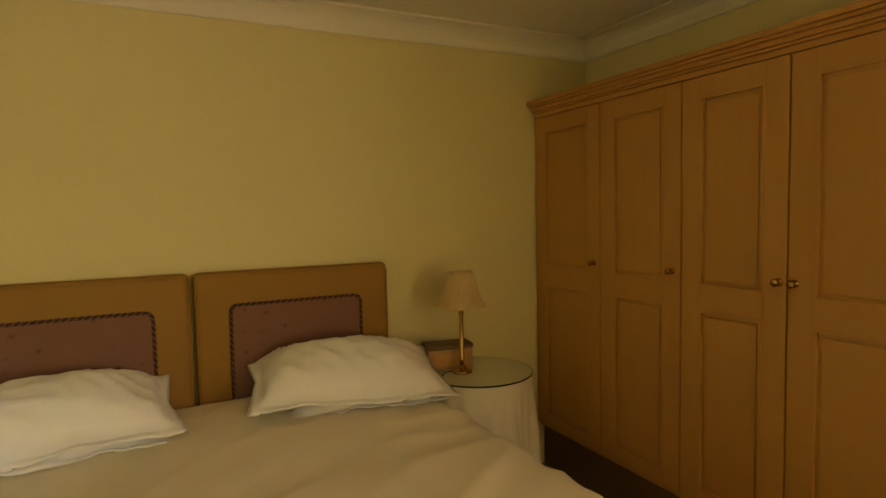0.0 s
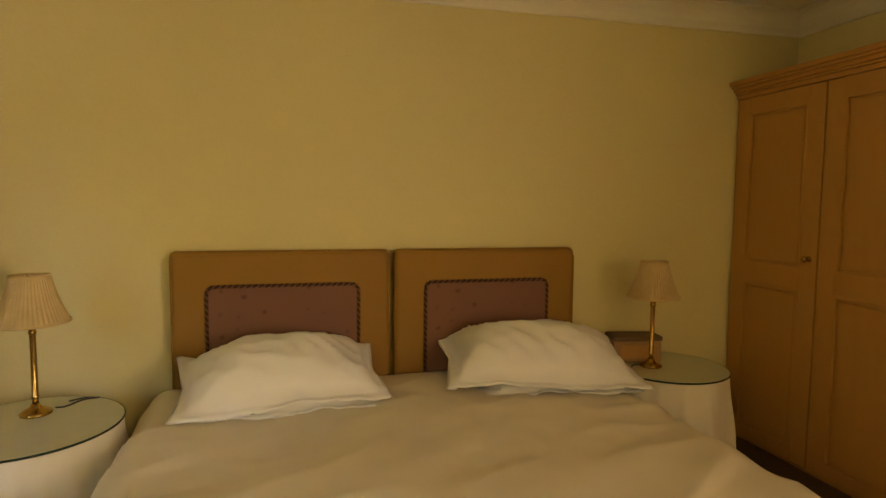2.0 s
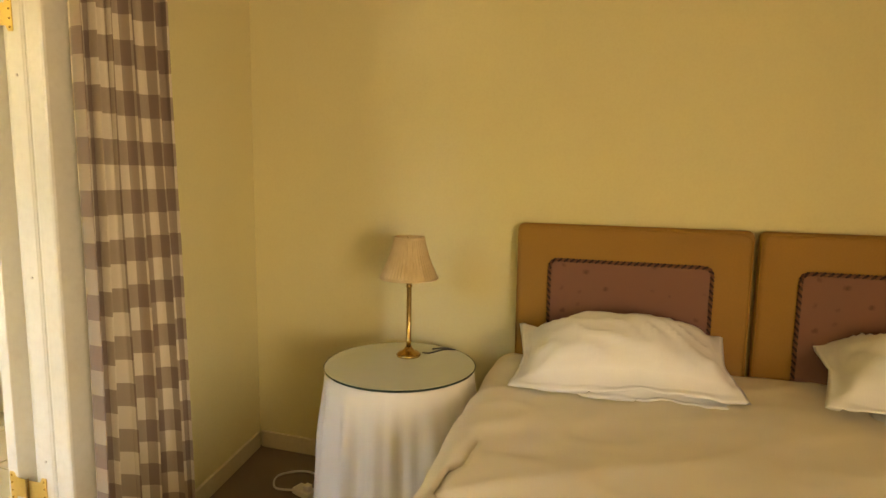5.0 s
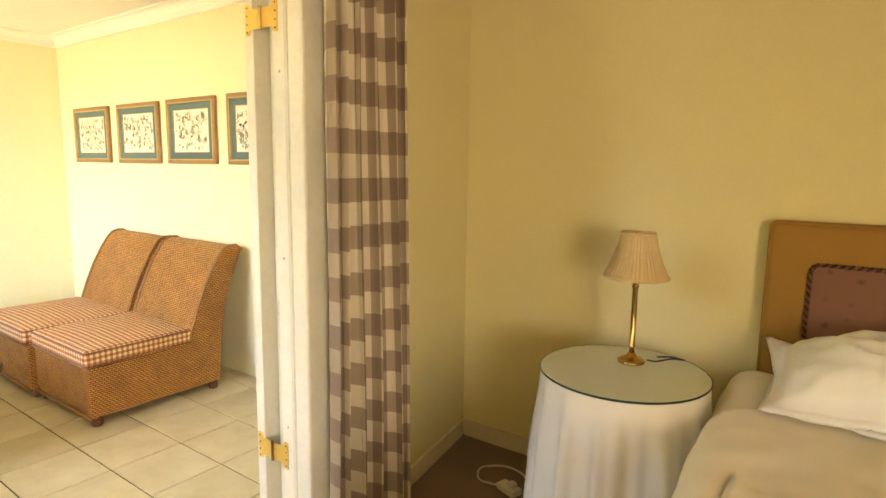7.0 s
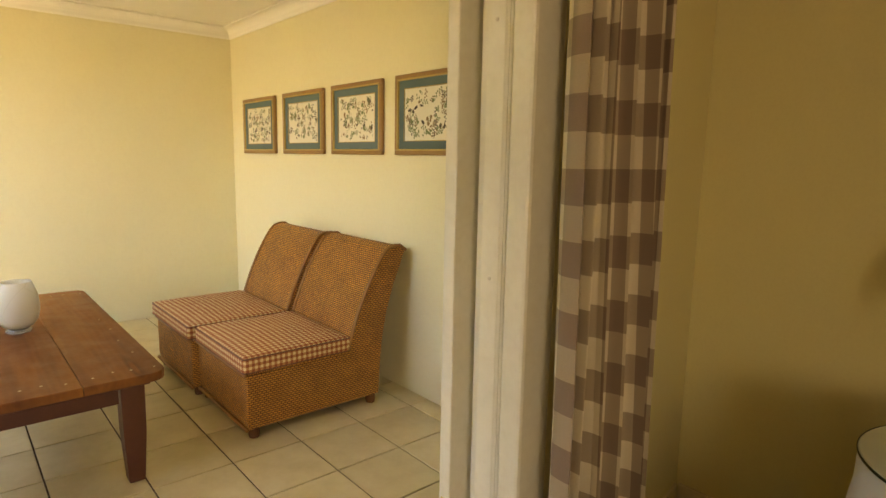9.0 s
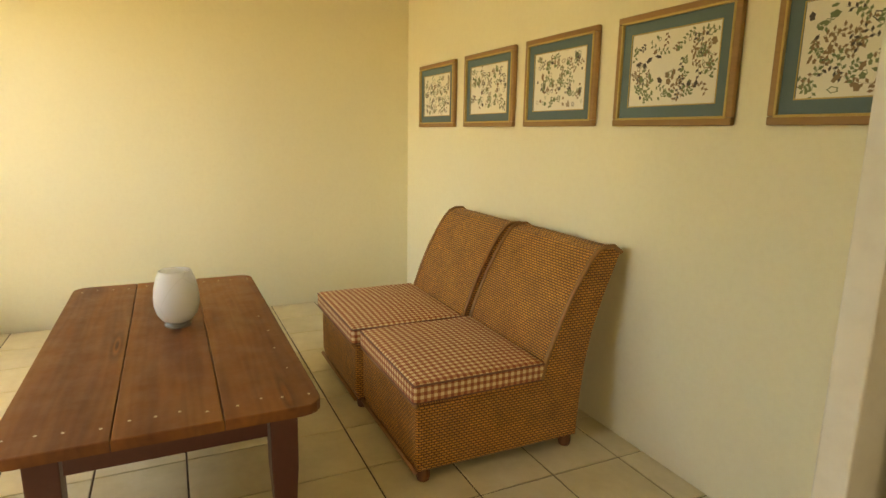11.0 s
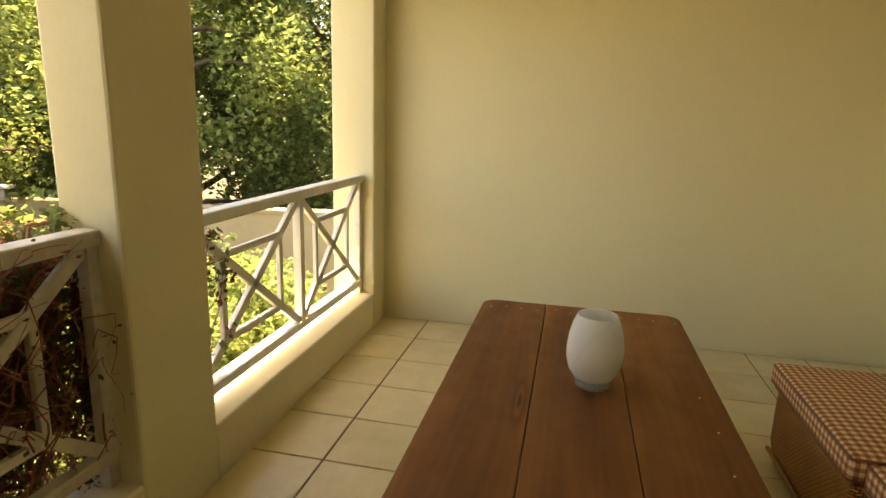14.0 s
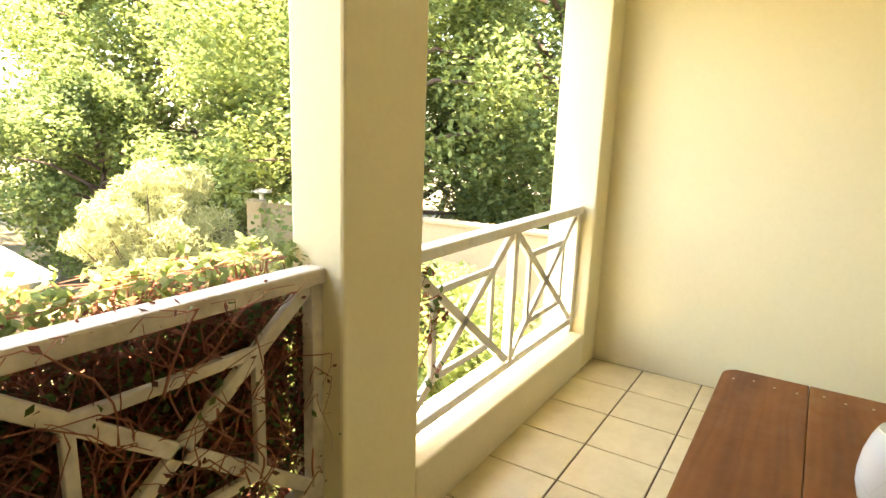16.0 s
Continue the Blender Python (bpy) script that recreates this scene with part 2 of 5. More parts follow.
def plank_mat():
    m, nt, bs = blank("red brown stained pine plank")
    w = coords(nt, (0.35, 3.0, 3.0))
    oi = nt.nodes.new("ShaderNodeObjectInfo")
    comb = nt.nodes.new("ShaderNodeCombineXYZ")
    mul = nt.nodes.new("ShaderNodeMath")
    mul.operation, mul.inputs[1].default_value = "MULTIPLY", 21.0
    add = nt.nodes.new("ShaderNodeVectorMath")
    nt.links.new(oi.outputs["Random"], mul.inputs[0])
    nt.links.new(mul.outputs[0], comb.inputs[1])
    nt.links.new(w, add.inputs[0])
    nt.links.new(comb.outputs[0], add.inputs[1])
    wave = node(nt, "ShaderNodeTexWave", Scale=3.0, Distortion=11.0, Detail=4.0)
    wave.wave_type, wave.bands_direction = "BANDS", "Y"
    nt.links.new(add.outputs[0], wave.inputs["Vector"])
    big = noise_tex(nt, add.outputs[0], 1.6, 5)
    w2 = coords(nt, (1, 1, 1))
    knots = node(nt, "ShaderNodeTexVoronoi", Scale=2.6)
    nt.links.new(add.outputs[0], knots.inputs["Vector"])
    a = ramp(nt, wave.outputs["Fac"], [(0.0, (0.195, 0.066, 0.018)), (1.0, (0.15, 0.046, 0.013))])
    b = ramp(nt, big, [(0.3, (0.37, 0.150, 0.032)), (0.5, (0.235, 0.082, 0.018)), (0.7, (0.10, 0.030, 0.009))])
    c = mixed(nt, 0.62, a, b)
    k = ramp(nt, knots.outputs["Distance"], [(0.04, (0.22, 0.17, 0.15)), (0.075, (1.25, 1.15, 1.0)), (0.13, (0.55, 0.5, 0.48)), (0.22, (1, 1, 1))])
    d = mixed(nt, 0.8, c, k)
    d.node.blend_type = "MULTIPLY"
    nt.links.new(d, bs.inputs["Base Color"])
    bs.inputs["Specular IOR Level"].default_value = 0.3
    scuffs = noise_tex(nt, w2, 9, 5, 0.7)
    rr = ramp(nt, scuffs, [(0.35, (0.45, 0.45, 0.45)), (0.7, (0.66, 0.66, 0.66))])
    nt.links.new(rr, bs.inputs["Roughness"])
    bump(nt, bs, wave.outputs["Fac"], 0.12, 0.003)
    return m


M["plank"] = plank_mat()


def grid_math(nt, vec_out, period_u, period_v, duty=0.5):
    """Two square waves, one along each of the first two axes."""
    sep = nt.nodes.new("ShaderNodeSeparateXYZ")
    nt.links.new(vec_out, sep.inputs[0])
    outs = []
    for k, p in ((0, period_u), (1, period_v)):
        d = nt.nodes.new("ShaderNodeMath")
        d.operation, d.inputs[1].default_value = "DIVIDE", p
        nt.links.new(sep.outputs[k], d.inputs[0])
        f = nt.nodes.new("ShaderNodeMath")
        f.operation = "FRACT"
        nt.links.new(d.outputs[0], f.inputs[0])
        g = nt.nodes.new("ShaderNodeMath")
        g.operation, g.inputs[1].default_value = "GREATER_THAN", 1 - duty
        nt.links.new(f.outputs[0], g.inputs[0])
        outs.append(g.outputs[0])
    h = nt.nodes.new("ShaderNodeMath")
    h.operation = "ADD"
    nt.links.new(outs[0], h.inputs[0])
    nt.links.new(outs[1], h.inputs[1])
    q = nt.nodes.new("ShaderNodeMath")
    q.operation, q.inputs[1].default_value = "MULTIPLY", 0.5
    nt.links.new(h.outputs[0], q.inputs[0])
    return q.outputs[0]


def check_mat(name, light, mid, dark, pu, pv, weave=400.0):
    m, nt, bs = blank(name)
    w = coords(nt, (1, 1, 1), "UV")
    f = grid_math(nt, w, pu, pv)
    c = ramp(nt, f, [(0.0, light), (0.25, mid), (0.75, dark)])
    c.node.color_ramp.interpolation = "CONSTANT"
    n = ramp(nt, noise_tex(nt, w, weave, 2), [(0.3, (0.82, 0.80, 0.78)), (0.7, (1, 1, 1))])
    o = mixed(nt, 1.0, c, n)
    o.node.blend_type = "MULTIPLY"
    nt.links.new(o, bs.inputs["Base Color"])
    bs.inputs["Roughness"].default_value = 0.85
    bump(nt, bs, noise_tex(nt, w, weave, 2), 0.3, 0.001)
    return m


M["curtain"] = check_mat("taupe and cream checked curtain", (0.66, 0.56, 0.38), (0.35, 0.265, 0.17), (0.21, 0.14, 0.09), 0.15, 0.160)
M["gingham"] = check_mat("red and cream gingham cotton", (0.78, 0.60, 0.33), (0.50, 0.23, 0.088), (0.31, 0.078, 0.03), 0.030, 0.030)


def wicker_mat(name, hi, lo):
    m, nt, bs = blank(name)
    w = coords(nt, (1, 1, 1), "UV")
    br = node(nt, "ShaderNodeTexBrick", Scale=1.0)
    br.inputs["Brick Width"].default_value, br.inputs["Row Height"].default_value = 0.023, 0.0118
    br.inputs["Mortar Size"].default_value, br.inputs["Mortar Smooth"].default_value = 0.0040, 0.9
    br.inputs["Color1"].default_value, br.inputs["Color2"].default_value, br.inputs["Mortar"].default_value = (1, 1, 1, 1), (0.75, 0.75, 0.75, 1), (0, 0, 0, 1)
    nt.links.new(w, br.inputs["Vector"])
    c = ramp(nt, br.outputs["Color"], [(0.0, lo), (0.45, tuple(0.5 * (a + b) for a, b in zip(hi, lo))), (1.0, hi)])
    big = ramp(nt, noise_tex(nt, w, 7, 5, 0.7), [(0.3, (0.72, 0.68, 0.62)), (0.7, (1.1, 1.08, 1.0))])
    o = mixed(nt, 1.0, c, big)
    o.node.blend_type = "MULTIPLY"
    nt.links.new(o, bs.inputs["Base Color"])
    bs.inputs["Roughness"].default_value = 0.5
    bump(nt, bs, br.outputs["Color"], 1.0, 0.010)
    return m


M["braid"] = surface("plaited cane", (0.34, 0.155, 0.042), (0.17, 0.07, 0.02), 0.55, 8, 120, 0.6, 0.004)
M["wicker"] = wicker_mat("woven tan wicker", (0.90, 0.42, 0.105), (0.16, 0.047, 0.012))
M["wicker_dark"] = wicker_mat("woven brown wicker", (0.48, 0.21, 0.055), (0.13, 0.045, 0.014))


def damask():
    m, nt, bs = blank("mauve patterned headboard fabric")
    w = coords(nt)
    v = node(nt, "ShaderNodeTexVoronoi", Scale=11.0, Randomness=0.45)
    nt.links.new(w, v.inputs["Vector"])
    n = noise_tex(nt, w, 40, 4)
    mask = nt.nodes.new("ShaderNodeMath")
    mask.operation = "ADD"
    sc = nt.nodes.new("ShaderNodeMath")
    sc.operation, sc.inputs[1].default_value = "MULTIPLY", 0.35
    nt.links.new(n, sc.inputs[0])
    nt.links.new(v.outputs["Distance"], mask.inputs[0])
    nt.links.new(sc.outputs[0], mask.inputs[1])
    c = ramp(nt, mask.outputs[0], [(0.20, (0.12, 0.045, 0.03)), (0.34, (0.215, 0.095, 0.06))])
    nt.links.new(c, bs.inputs["Base Color"])
    bs.inputs["Roughness"].default_value = 0.8
    bump(nt, bs, n, 0.25, 0.001)
    return m


M["damask"] = damask()


def shade_mat():
    m, nt, bs = blank("pleated ivory silk shade")
    w = coords(nt)
    c = ramp(nt, noise_tex(nt, w, 9), [(0.3, (0.76, 0.58, 0.31)), (0.7, (0.64, 0.46, 0.22))])
    nt.links.new(c, bs.inputs["Base Color"])
    bs.inputs["Roughness"].default_value = 0.7
    tr = nt.nodes.new("ShaderNodeBsdfTranslucent")
    nt.links.new(c, tr.inputs[0])
    mx = nt.nodes.new("ShaderNodeMixShader")
    mx.inputs[0].default_value = 0.3
    nt.links.new(bs.outputs[0], mx.inputs[1])
    nt.links.new(tr.outputs[0], mx.inputs[2])
    nt.links.new(mx.outputs[0], nt.nodes["Material Output"].inputs[0])
    return m


M["shade"] = shade_mat()

# ---- mesh helpers ----
def link(name, bm, material, parent=None, label="", smooth=False):
    me = bpy.data.meshes.new(name)
    bm.normal_update()
    bm.to_mesh(me)
    bm.free()
    if smooth:
        me.polygons.foreach_set("use_smooth", [True] * len(me.polygons))
    for mt in material if isinstance(material, (list, tuple)) else [material]:
        me.materials.append(mt)
    ob = new(name, me)
    if parent:
        ob.parent = parent
    if label:
        ob["label"] = label
    return ob


def part(name, bm, material, parent, label="", smooth=False):
    return link(name, bm, material, parent, label, smooth)


def thing(name, at, label, category, group="", turn=0.0):
    e = new(name)
    e.empty_display_size = 0.1
    e.matrix_basis = pose(*at, 0, 0, turn)
    return tagged(e, label, category, group)


def structure(name, bm, material, label="", smooth=False):
    return tagged(link(name, bm, material, None, "", smooth), label, "", "", "structure")


def add_box(bm, x0, x1, y0, y1, z0, z1, bevel=0.0, seg=2):
    r = bmesh.ops.create_cube(bm, size=1.0)
    vs = r["verts"]
    for v in vs:
        v.co = ((x0 + x1) / 2 + v.co.x * (x1 - x0), (y0 + y1) / 2 + v.co.y * (y1 - y0), (z0 + z1) / 2 + v.co.z * (z1 - z0))
    if bevel:
        es = list({e for v in vs for e in v.link_edges})
        bmesh.ops.bevel(bm, geom=es, offset=bevel, segments=seg, affect="EDGES", profile=0.5)
    return bm


def box(x0, x1, y0, y1, z0, z1, bevel=0.0, seg=2):
    return add_box(bmesh.new(), x0, x1, y0, y1, z0, z1, bevel, seg)


def lathe(profile, n=32, bm=None, wave=0.0, waves=0, at=(0, 0)):
    """Turned shape from (radius, height) pairs; wave ripples the radius."""
    bm = bm or bmesh.new()
    rings = []
    for r, z in profile:
        ring = []
        for k in range(n):
            a = 2 * math.pi * k / n
            q = r * (1 + wave * math.sin(waves * a))
            ring.append(bm.verts.new((at[0] + q * math.cos(a), at[1] + q * math.sin(a), z)))
        rings.append(ring)
    for a, b in zip(rings, rings[1:]):
        for k in range(n):
            bm.faces.new((a[k], a[(k + 1) % n], b[(k + 1) % n], b[k]))
    return bm, rings


def capped(profile, n=32, at=(0, 0)):
    bm, rings = lathe(profile, n, at=at)
    bm.faces.new(list(reversed(rings[0])))
    bm.faces.new(rings[-1])
    return bm


def tube(points, radius, n=8, bm=None, taper=None):
    """A round bar along points."""
    bm = bm or bmesh.new()
    pts = [Vector(p) for p in points]
    rings = []
    for k, p in enumerate(pts):
        d = (pts[min(k + 1, len(pts) - 1)] - pts[max(k - 1, 0)]).normalized()
        u = d.cross(Vector((0, 0, 1)))
        u = u.normalized() if u.length > 0.05 else d.cross(Vector((1, 0, 0))).normalized()
        v = d.cross(u)
        r = radius if taper is None else radius + (taper - radius) * k / max(1, len(pts) - 1)
        rings.append([bm.verts.new(p + r * (math.cos(2 * math.pi * j / n) * u + math.sin(2 * math.pi * j / n) * v)) for j in range(n)])
    for a, b in zip(rings, rings[1:]):
        for j in range(n):
            bm.faces.new((a[j], a[(j + 1) % n], b[(j + 1) % n], b[j]))
    bm.faces.new(list(reversed(rings[0])))
    bm.faces.new(rings[-1])
    return bm


def bar(p, q, wide, thick, across, bevel=0.004):
    """A squared bar from p to q; across is the way of its wide side."""
    p, q, a = Vector(p), Vector(q), Vector(across).normalized()
    d = (q - p).normalized()
    b = d.cross(a).normalized()
    bm = bmesh.new()
    bmesh.ops.create_cube(bm, size=1.0)
    ln = (q - p).length
    for v in bm.verts:
        v.co = (p + q) / 2 + d * v.co.x * ln + a * v.co.y * wide + b * v.co.z * thick
    if bevel:
        bmesh.ops.bevel(bm, geom=bm.edges[:], offset=bevel, segments=2, affect="EDGES", profile=0.5)
    bmesh.ops.recalc_face_normals(bm, faces=bm.faces[:])
    return bm


def sheet(nu, nv, f, uv=None):
    """A grid surface from f(u, v), u and v in 0..1, with uv in metres from uv(u, v)."""
    bm = bmesh.new()
    g = [[bm.verts.new(f(i / nu, j / nv)) for i in range(nu + 1)] for j in range(nv + 1)]
    lay = bm.loops.layers.uv.new("UVMap") if uv else None
    for j in range(nv):
        for i in range(nu):
            fc = bm.faces.new((g[j][i], g[j][i + 1], g[j + 1][i + 1], g[j + 1][i]))
            if uv:
                for lp, (a, b) in zip(fc.loops, ((i, j), (i + 1, j), (i + 1, j + 1), (i, j + 1))):
                    lp[lay].uv = uv(a / nu, b / nv)
    return bm


def box_uv(bm):
    """Metres on each face, by the axis that it faces most."""
    lay = bm.loops.layers.uv.verify()
    bm.normal_update()
    for f in bm.faces:
        n = [abs(c) for c in f.normal]
        k = n.index(max(n))
        for lp in f.loops:
            c = lp.vert.co
            lp[lay].uv = ((c.y, c.z), (c.x, c.z), (c.x, c.y))[k]
    return bm


def smoothstep(a, b, x):
    t = min(1, max(0, (x - a) / (b - a)))
    return t * t * (3 - 2 * t)

# ---- structure: bedroom ----
NW, WW, EW, SW_ = 2.925, -2.24, 2.38, -2.2      # inner faces of the bedroom walls
WD, WO = -2.04, -2.30                            # faces of the wall at the doorway: bedroom and balcony side
DN, DS = 1.70, -0.55                             # north and south side of the doorway
CEIL, BCEIL = 2.53, 2.59
structure("floor", box(WO, EW + 0.2, SW_ - 0.2, NW + 0.2, -0.2, 0.0), M["carpet"], "taupe carpeted bedroom floor")
structure("ceiling", box(WO, EW + 0.2, SW_ - 0.2, NW + 0.2, CEIL, CEIL + 0.2), M["ceiling"], "white painted bedroom ceiling")
structure("wall_north", box(WO, EW + 0.2, NW, NW + 0.2, 0, CEIL), M["wall"], "yellow painted bedroom wall behind the bed")
bm = box(EW, EW + 0.2, WIN1, NW, 0, CEIL)
add_box(bm, EW, EW + 0.2, SW_, WIN0, 0, CEIL)
add_box(bm, EW, EW + 0.2, WIN0, WIN1, 0, WINZ0)
add_box(bm, EW, EW + 0.2, WIN0, WIN1, WINZ1, CEIL)
structure("wall_east", bm, M["wall"], "yellow painted bedroom wall with the wardrobe and the window")
structure("wall_south", box(WO, EW + 0.2, SW_ - 0.2, SW_, 0, CEIL), M["wall"], "yellow painted bedroom wall")
w1 = tagged(thing("window", (EW + 0.12, (WIN0 + WIN1) / 2, WINZ0), "white framed window in the bedroom wall", "window"), kind="structure")
w1.name = "window_1"
wl, wh = (WIN1 - WIN0) / 2, WINZ1 - WINZ0
for y0, y1, z0, z1 in ((-wl, wl, 0, 0.05), (-wl, wl, wh - 0.05, wh), (-wl, -wl + 0.05, 0.05, wh - 0.05), (wl - 0.05, wl, 0.05, wh - 0.05), (-0.025, 0.025, 0.05, wh - 0.05)):
    part("window_frame", box(-0.02, 0.03, y0, y1, z0, z1, 0.004), M["white"], w1)
bm = box(WO, WD, SW_, DS - 0.06, 0, CEIL)
add_box(bm, WO, WD, DS - 0.06, DN + 0.06, 2.2, CEIL)
# the wall runs slightly askew from the doorway to the corner behind the curtain
plan = [(WO, DN + 0.06), (WD, DN + 0.06), (WW, NW), (WO, NW)]
lo, hi = ([bm.verts.new((x, y, z)) for x, y in plan] for z in (0.0, CEIL))
bm.faces.new(list(reversed(lo)))
bm.faces.new(hi)
for k in range(4):
    n = (k + 1) % 4
    bm.faces.new((lo[k], lo[n], hi[n], hi[k]))
bmesh.ops.recalc_face_normals(bm, faces=bm.faces[:])
structure("wall_west", bm, M["wall"], "yellow painted wall with the doorway to the balcony")


def cornice(name, a, b, inward, z, mat, size=0.085):
    """A coved moulding along a wall's top from a to b."""
    prof = [(0, 0), (0.012, 0), (0.018, 0.012)] + [(0.018 + (size - 0.03) * (1 - math.cos(t)), 0.012 + (size - 0.024) * math.sin(t)) for t in [radians(18 * k) for k in range(1, 6)]] + [(size, size - 0.012), (size, size), (0, size)]
    a, b, w = Vector(a), Vector(b), Vector(inward)
    bm = bmesh.new()
    ra, rb = ([bm.verts.new((p.x + w.x * d, p.y + w.y * d, z - size + h)) for d, h in prof] for p in (a, b))
    for k in range(len(prof)):
        n = (k + 1) % len(prof)
        bm.faces.new((ra[k], ra[n], rb[n], rb[k]))
    bm.faces.new(ra)
    bm.faces.new(list(reversed(rb)))
    bmesh.ops.recalc_face_normals(bm, faces=bm.faces[:])
    return structure(name, bm, mat, "white coved plaster cornice")


cornice("trim_1", (WW, NW), (EW, NW), (0, -1), CEIL, M["ceiling"], 0.11)
cornice("trim_2", (EW, NW), (EW, SW_), (-1, 0), CEIL, M["ceiling"], 0.11)
cornice("trim_3", (WW + 0.005, NW), (WD, DN), (0.987, 0.160), CEIL, M["ceiling"], 0.11)
structure("baseboard_1", box(WW + 0.016, 2.02, NW - 0.016, NW, 0.0, 0.09, 0.004), M["skirting"], "white painted skirting board")
structure("baseboard_2", bar((WW + 0.007, NW - 0.02, 0.045), (WD + 0.004, DN + 0.08, 0.045), 0.016, 0.09, (0.987, 0.160, 0), 0.003), M["skirting"], "white painted skirting board")

# ---- structure: balcony ----
BN, BW = 2.765, -6.68                               # inner faces of the balcony's walls
ROOF_S = -0.86
structure("balcony_floor", box(BW - 0.2, WO, ROOF_S, BN + 0.2, -0.2, -0.006), M["grout"], "brown grouted screed under the balcony tiles")
structure("balcony_wall_north", box(BW - 0.2, WO, BN, BN + 0.2, -0.2, BCEIL), M["bal_wall"], "pale yellow plastered balcony wall with the pictures")
structure("balcony_wall_west", box(BW - 0.2, BW, -0.55, BN, -0.2, BCEIL), M["bal_wall"], "pale yellow plastered balcony end wall")
# unseen 0.20 overhang, added so the sun stops at the ledge
structure("balcony_ceiling", box(BW - 0.2, WO, ROOF_S - 0.20, BN + 0.2, BCEIL, BCEIL + 0.15), M["bal_ceiling"], "white balcony ceiling")
structure("house_wall_east", box(WO - 0.02, WO - 0.001, ROOF_S, DS - 0.1, 0, BCEIL), M["bal_wall"], "pale yellow outer wall beside the doorway")
structure("house_wall_corner", box(WO - 0.02, WO - 0.001, DN + 0.06, BN, 0, BCEIL), M["bal_wall"], "pale yellow outer wall beside the doorway")
cornice("trim_4", (BW, BN), (WO - 0.02, BN), (0, -1), BCEIL, M["bal_ceiling"], 0.095)
cornice("trim_5", (BW, BN), (BW, -0.55), (1, 0), BCEIL, M["bal_ceiling"], 0.095)
FACE = -0.545                                     # inner face of pillar, pier and ledge
structure("pillar", box(-4.61, -4.205, -0.76, FACE, -3.0, 2.42, 0.012), M["bal_wall"], "square plastered balcony pillar")
structure("pier", box(BW - 0.2, -6.455, -0.84, FACE, -3.0, 2.42, 0.012), M["bal_wall"], "plastered pier at the end of the balcony")
structure("beam", box(BW - 0.2, WO, -0.82, FACE + 0.01, 2.40, BCEIL, 0.01), M["bal_wall"], "plastered beam over the balcony openings")
structure("ledge", box(-6.452, -4.608, -0.83, FACE + 0.002, -0.2, 0.235, 0.010, 2), M["plinth"], "low plastered ledge under the railing")
structure("ledge_2", box(-4.207, WO, -0.83, FACE + 0.002, -0.2, 0.235, 0.010, 2), M["plinth"], "low plastered ledge under the overgrown railing")
structure("sill_strip", box(WO - 0.02, WD, DS - 0.05, DN + 0.05, 0.0, 0.012, 0.004), M["white"], "painted doorway threshold")

# door frame: stepped jamb, architrave, hinges and the leaf folded back against the outer wall
def door_frame(n, y, s):
    e = tagged(thing("door_frame", (0, 0, 0), "cream painted timber door frame with stepped jamb", "door frame"), kind="structure")
    e.name = "door_frame_%d" % n
    def slab(x0, x1, d0, d1, z1, bevel=0.004):
        return box(x0, x1, min(y - s * d0, y - s * d1), max(y - s * d0, y - s * d1), 0.012, z1, bevel)
    part("architrave", slab(-2.108, WD + 0.004, 0.052, -0.06, 2.25, 0.010), M["white"], e)
    # jamb board with a rounded outer edge and three beads
    bm = bmesh.new()
    prof = [(-2.24, -0.058), (-2.24, 0.016), (-2.236, 0.021), (-2.206, 0.034), (-2.200, 0.035), (-2.146, 0.035)]
    for k in range(3):
        c = -2.140 + 0.011 * k
        prof += [(c, 0.030), (c + 0.002, 0.036), (c + 0.006, 0.039), (c + 0.010, 0.036)]
    prof += [(-2.108, 0.030), (-2.108, -0.058)]
    ra, rb = ([bm.verts.new((px, y - s * d, z)) for px, d in prof] for z in (0.012, 2.2))
    for k in range(len(prof)):
        n = (k + 1) % len(prof)
        bm.faces.new((ra[k], ra[n], rb[n], rb[k]))
    bm.faces.new(ra)
    bm.faces.new(list(reversed(rb)))
    bmesh.ops.recalc_face_normals(bm, faces=bm.faces[:])
    part("jamb", bm, M["white"], e)
    part("rebate", slab(-2.298, -2.241, -0.050, -0.058, 2.2, 0.0), M["white"], e)
    for z in (0.52, 1.145, 1.78):
        part("screw", capped([(0.005, 0), (0.005, 0.003), (0.002, 0.004)], 10), M["screw"], e).matrix_basis = pose(-2.172, y - s * 0.035, z, 90 * s, 0, 0)
    return e


door_frame(1, DN, 1)
door_frame(2, DS, -1)
tagged(thing("door_head", (0, 0, 0), "cream painted timber door head", "door frame"), kind="structure")
part("head", box(WO, WD, DS + 0.055, DN - 0.055, 2.17, 2.2, 0.004), M["white"], bpy.data.objects["door_head"])


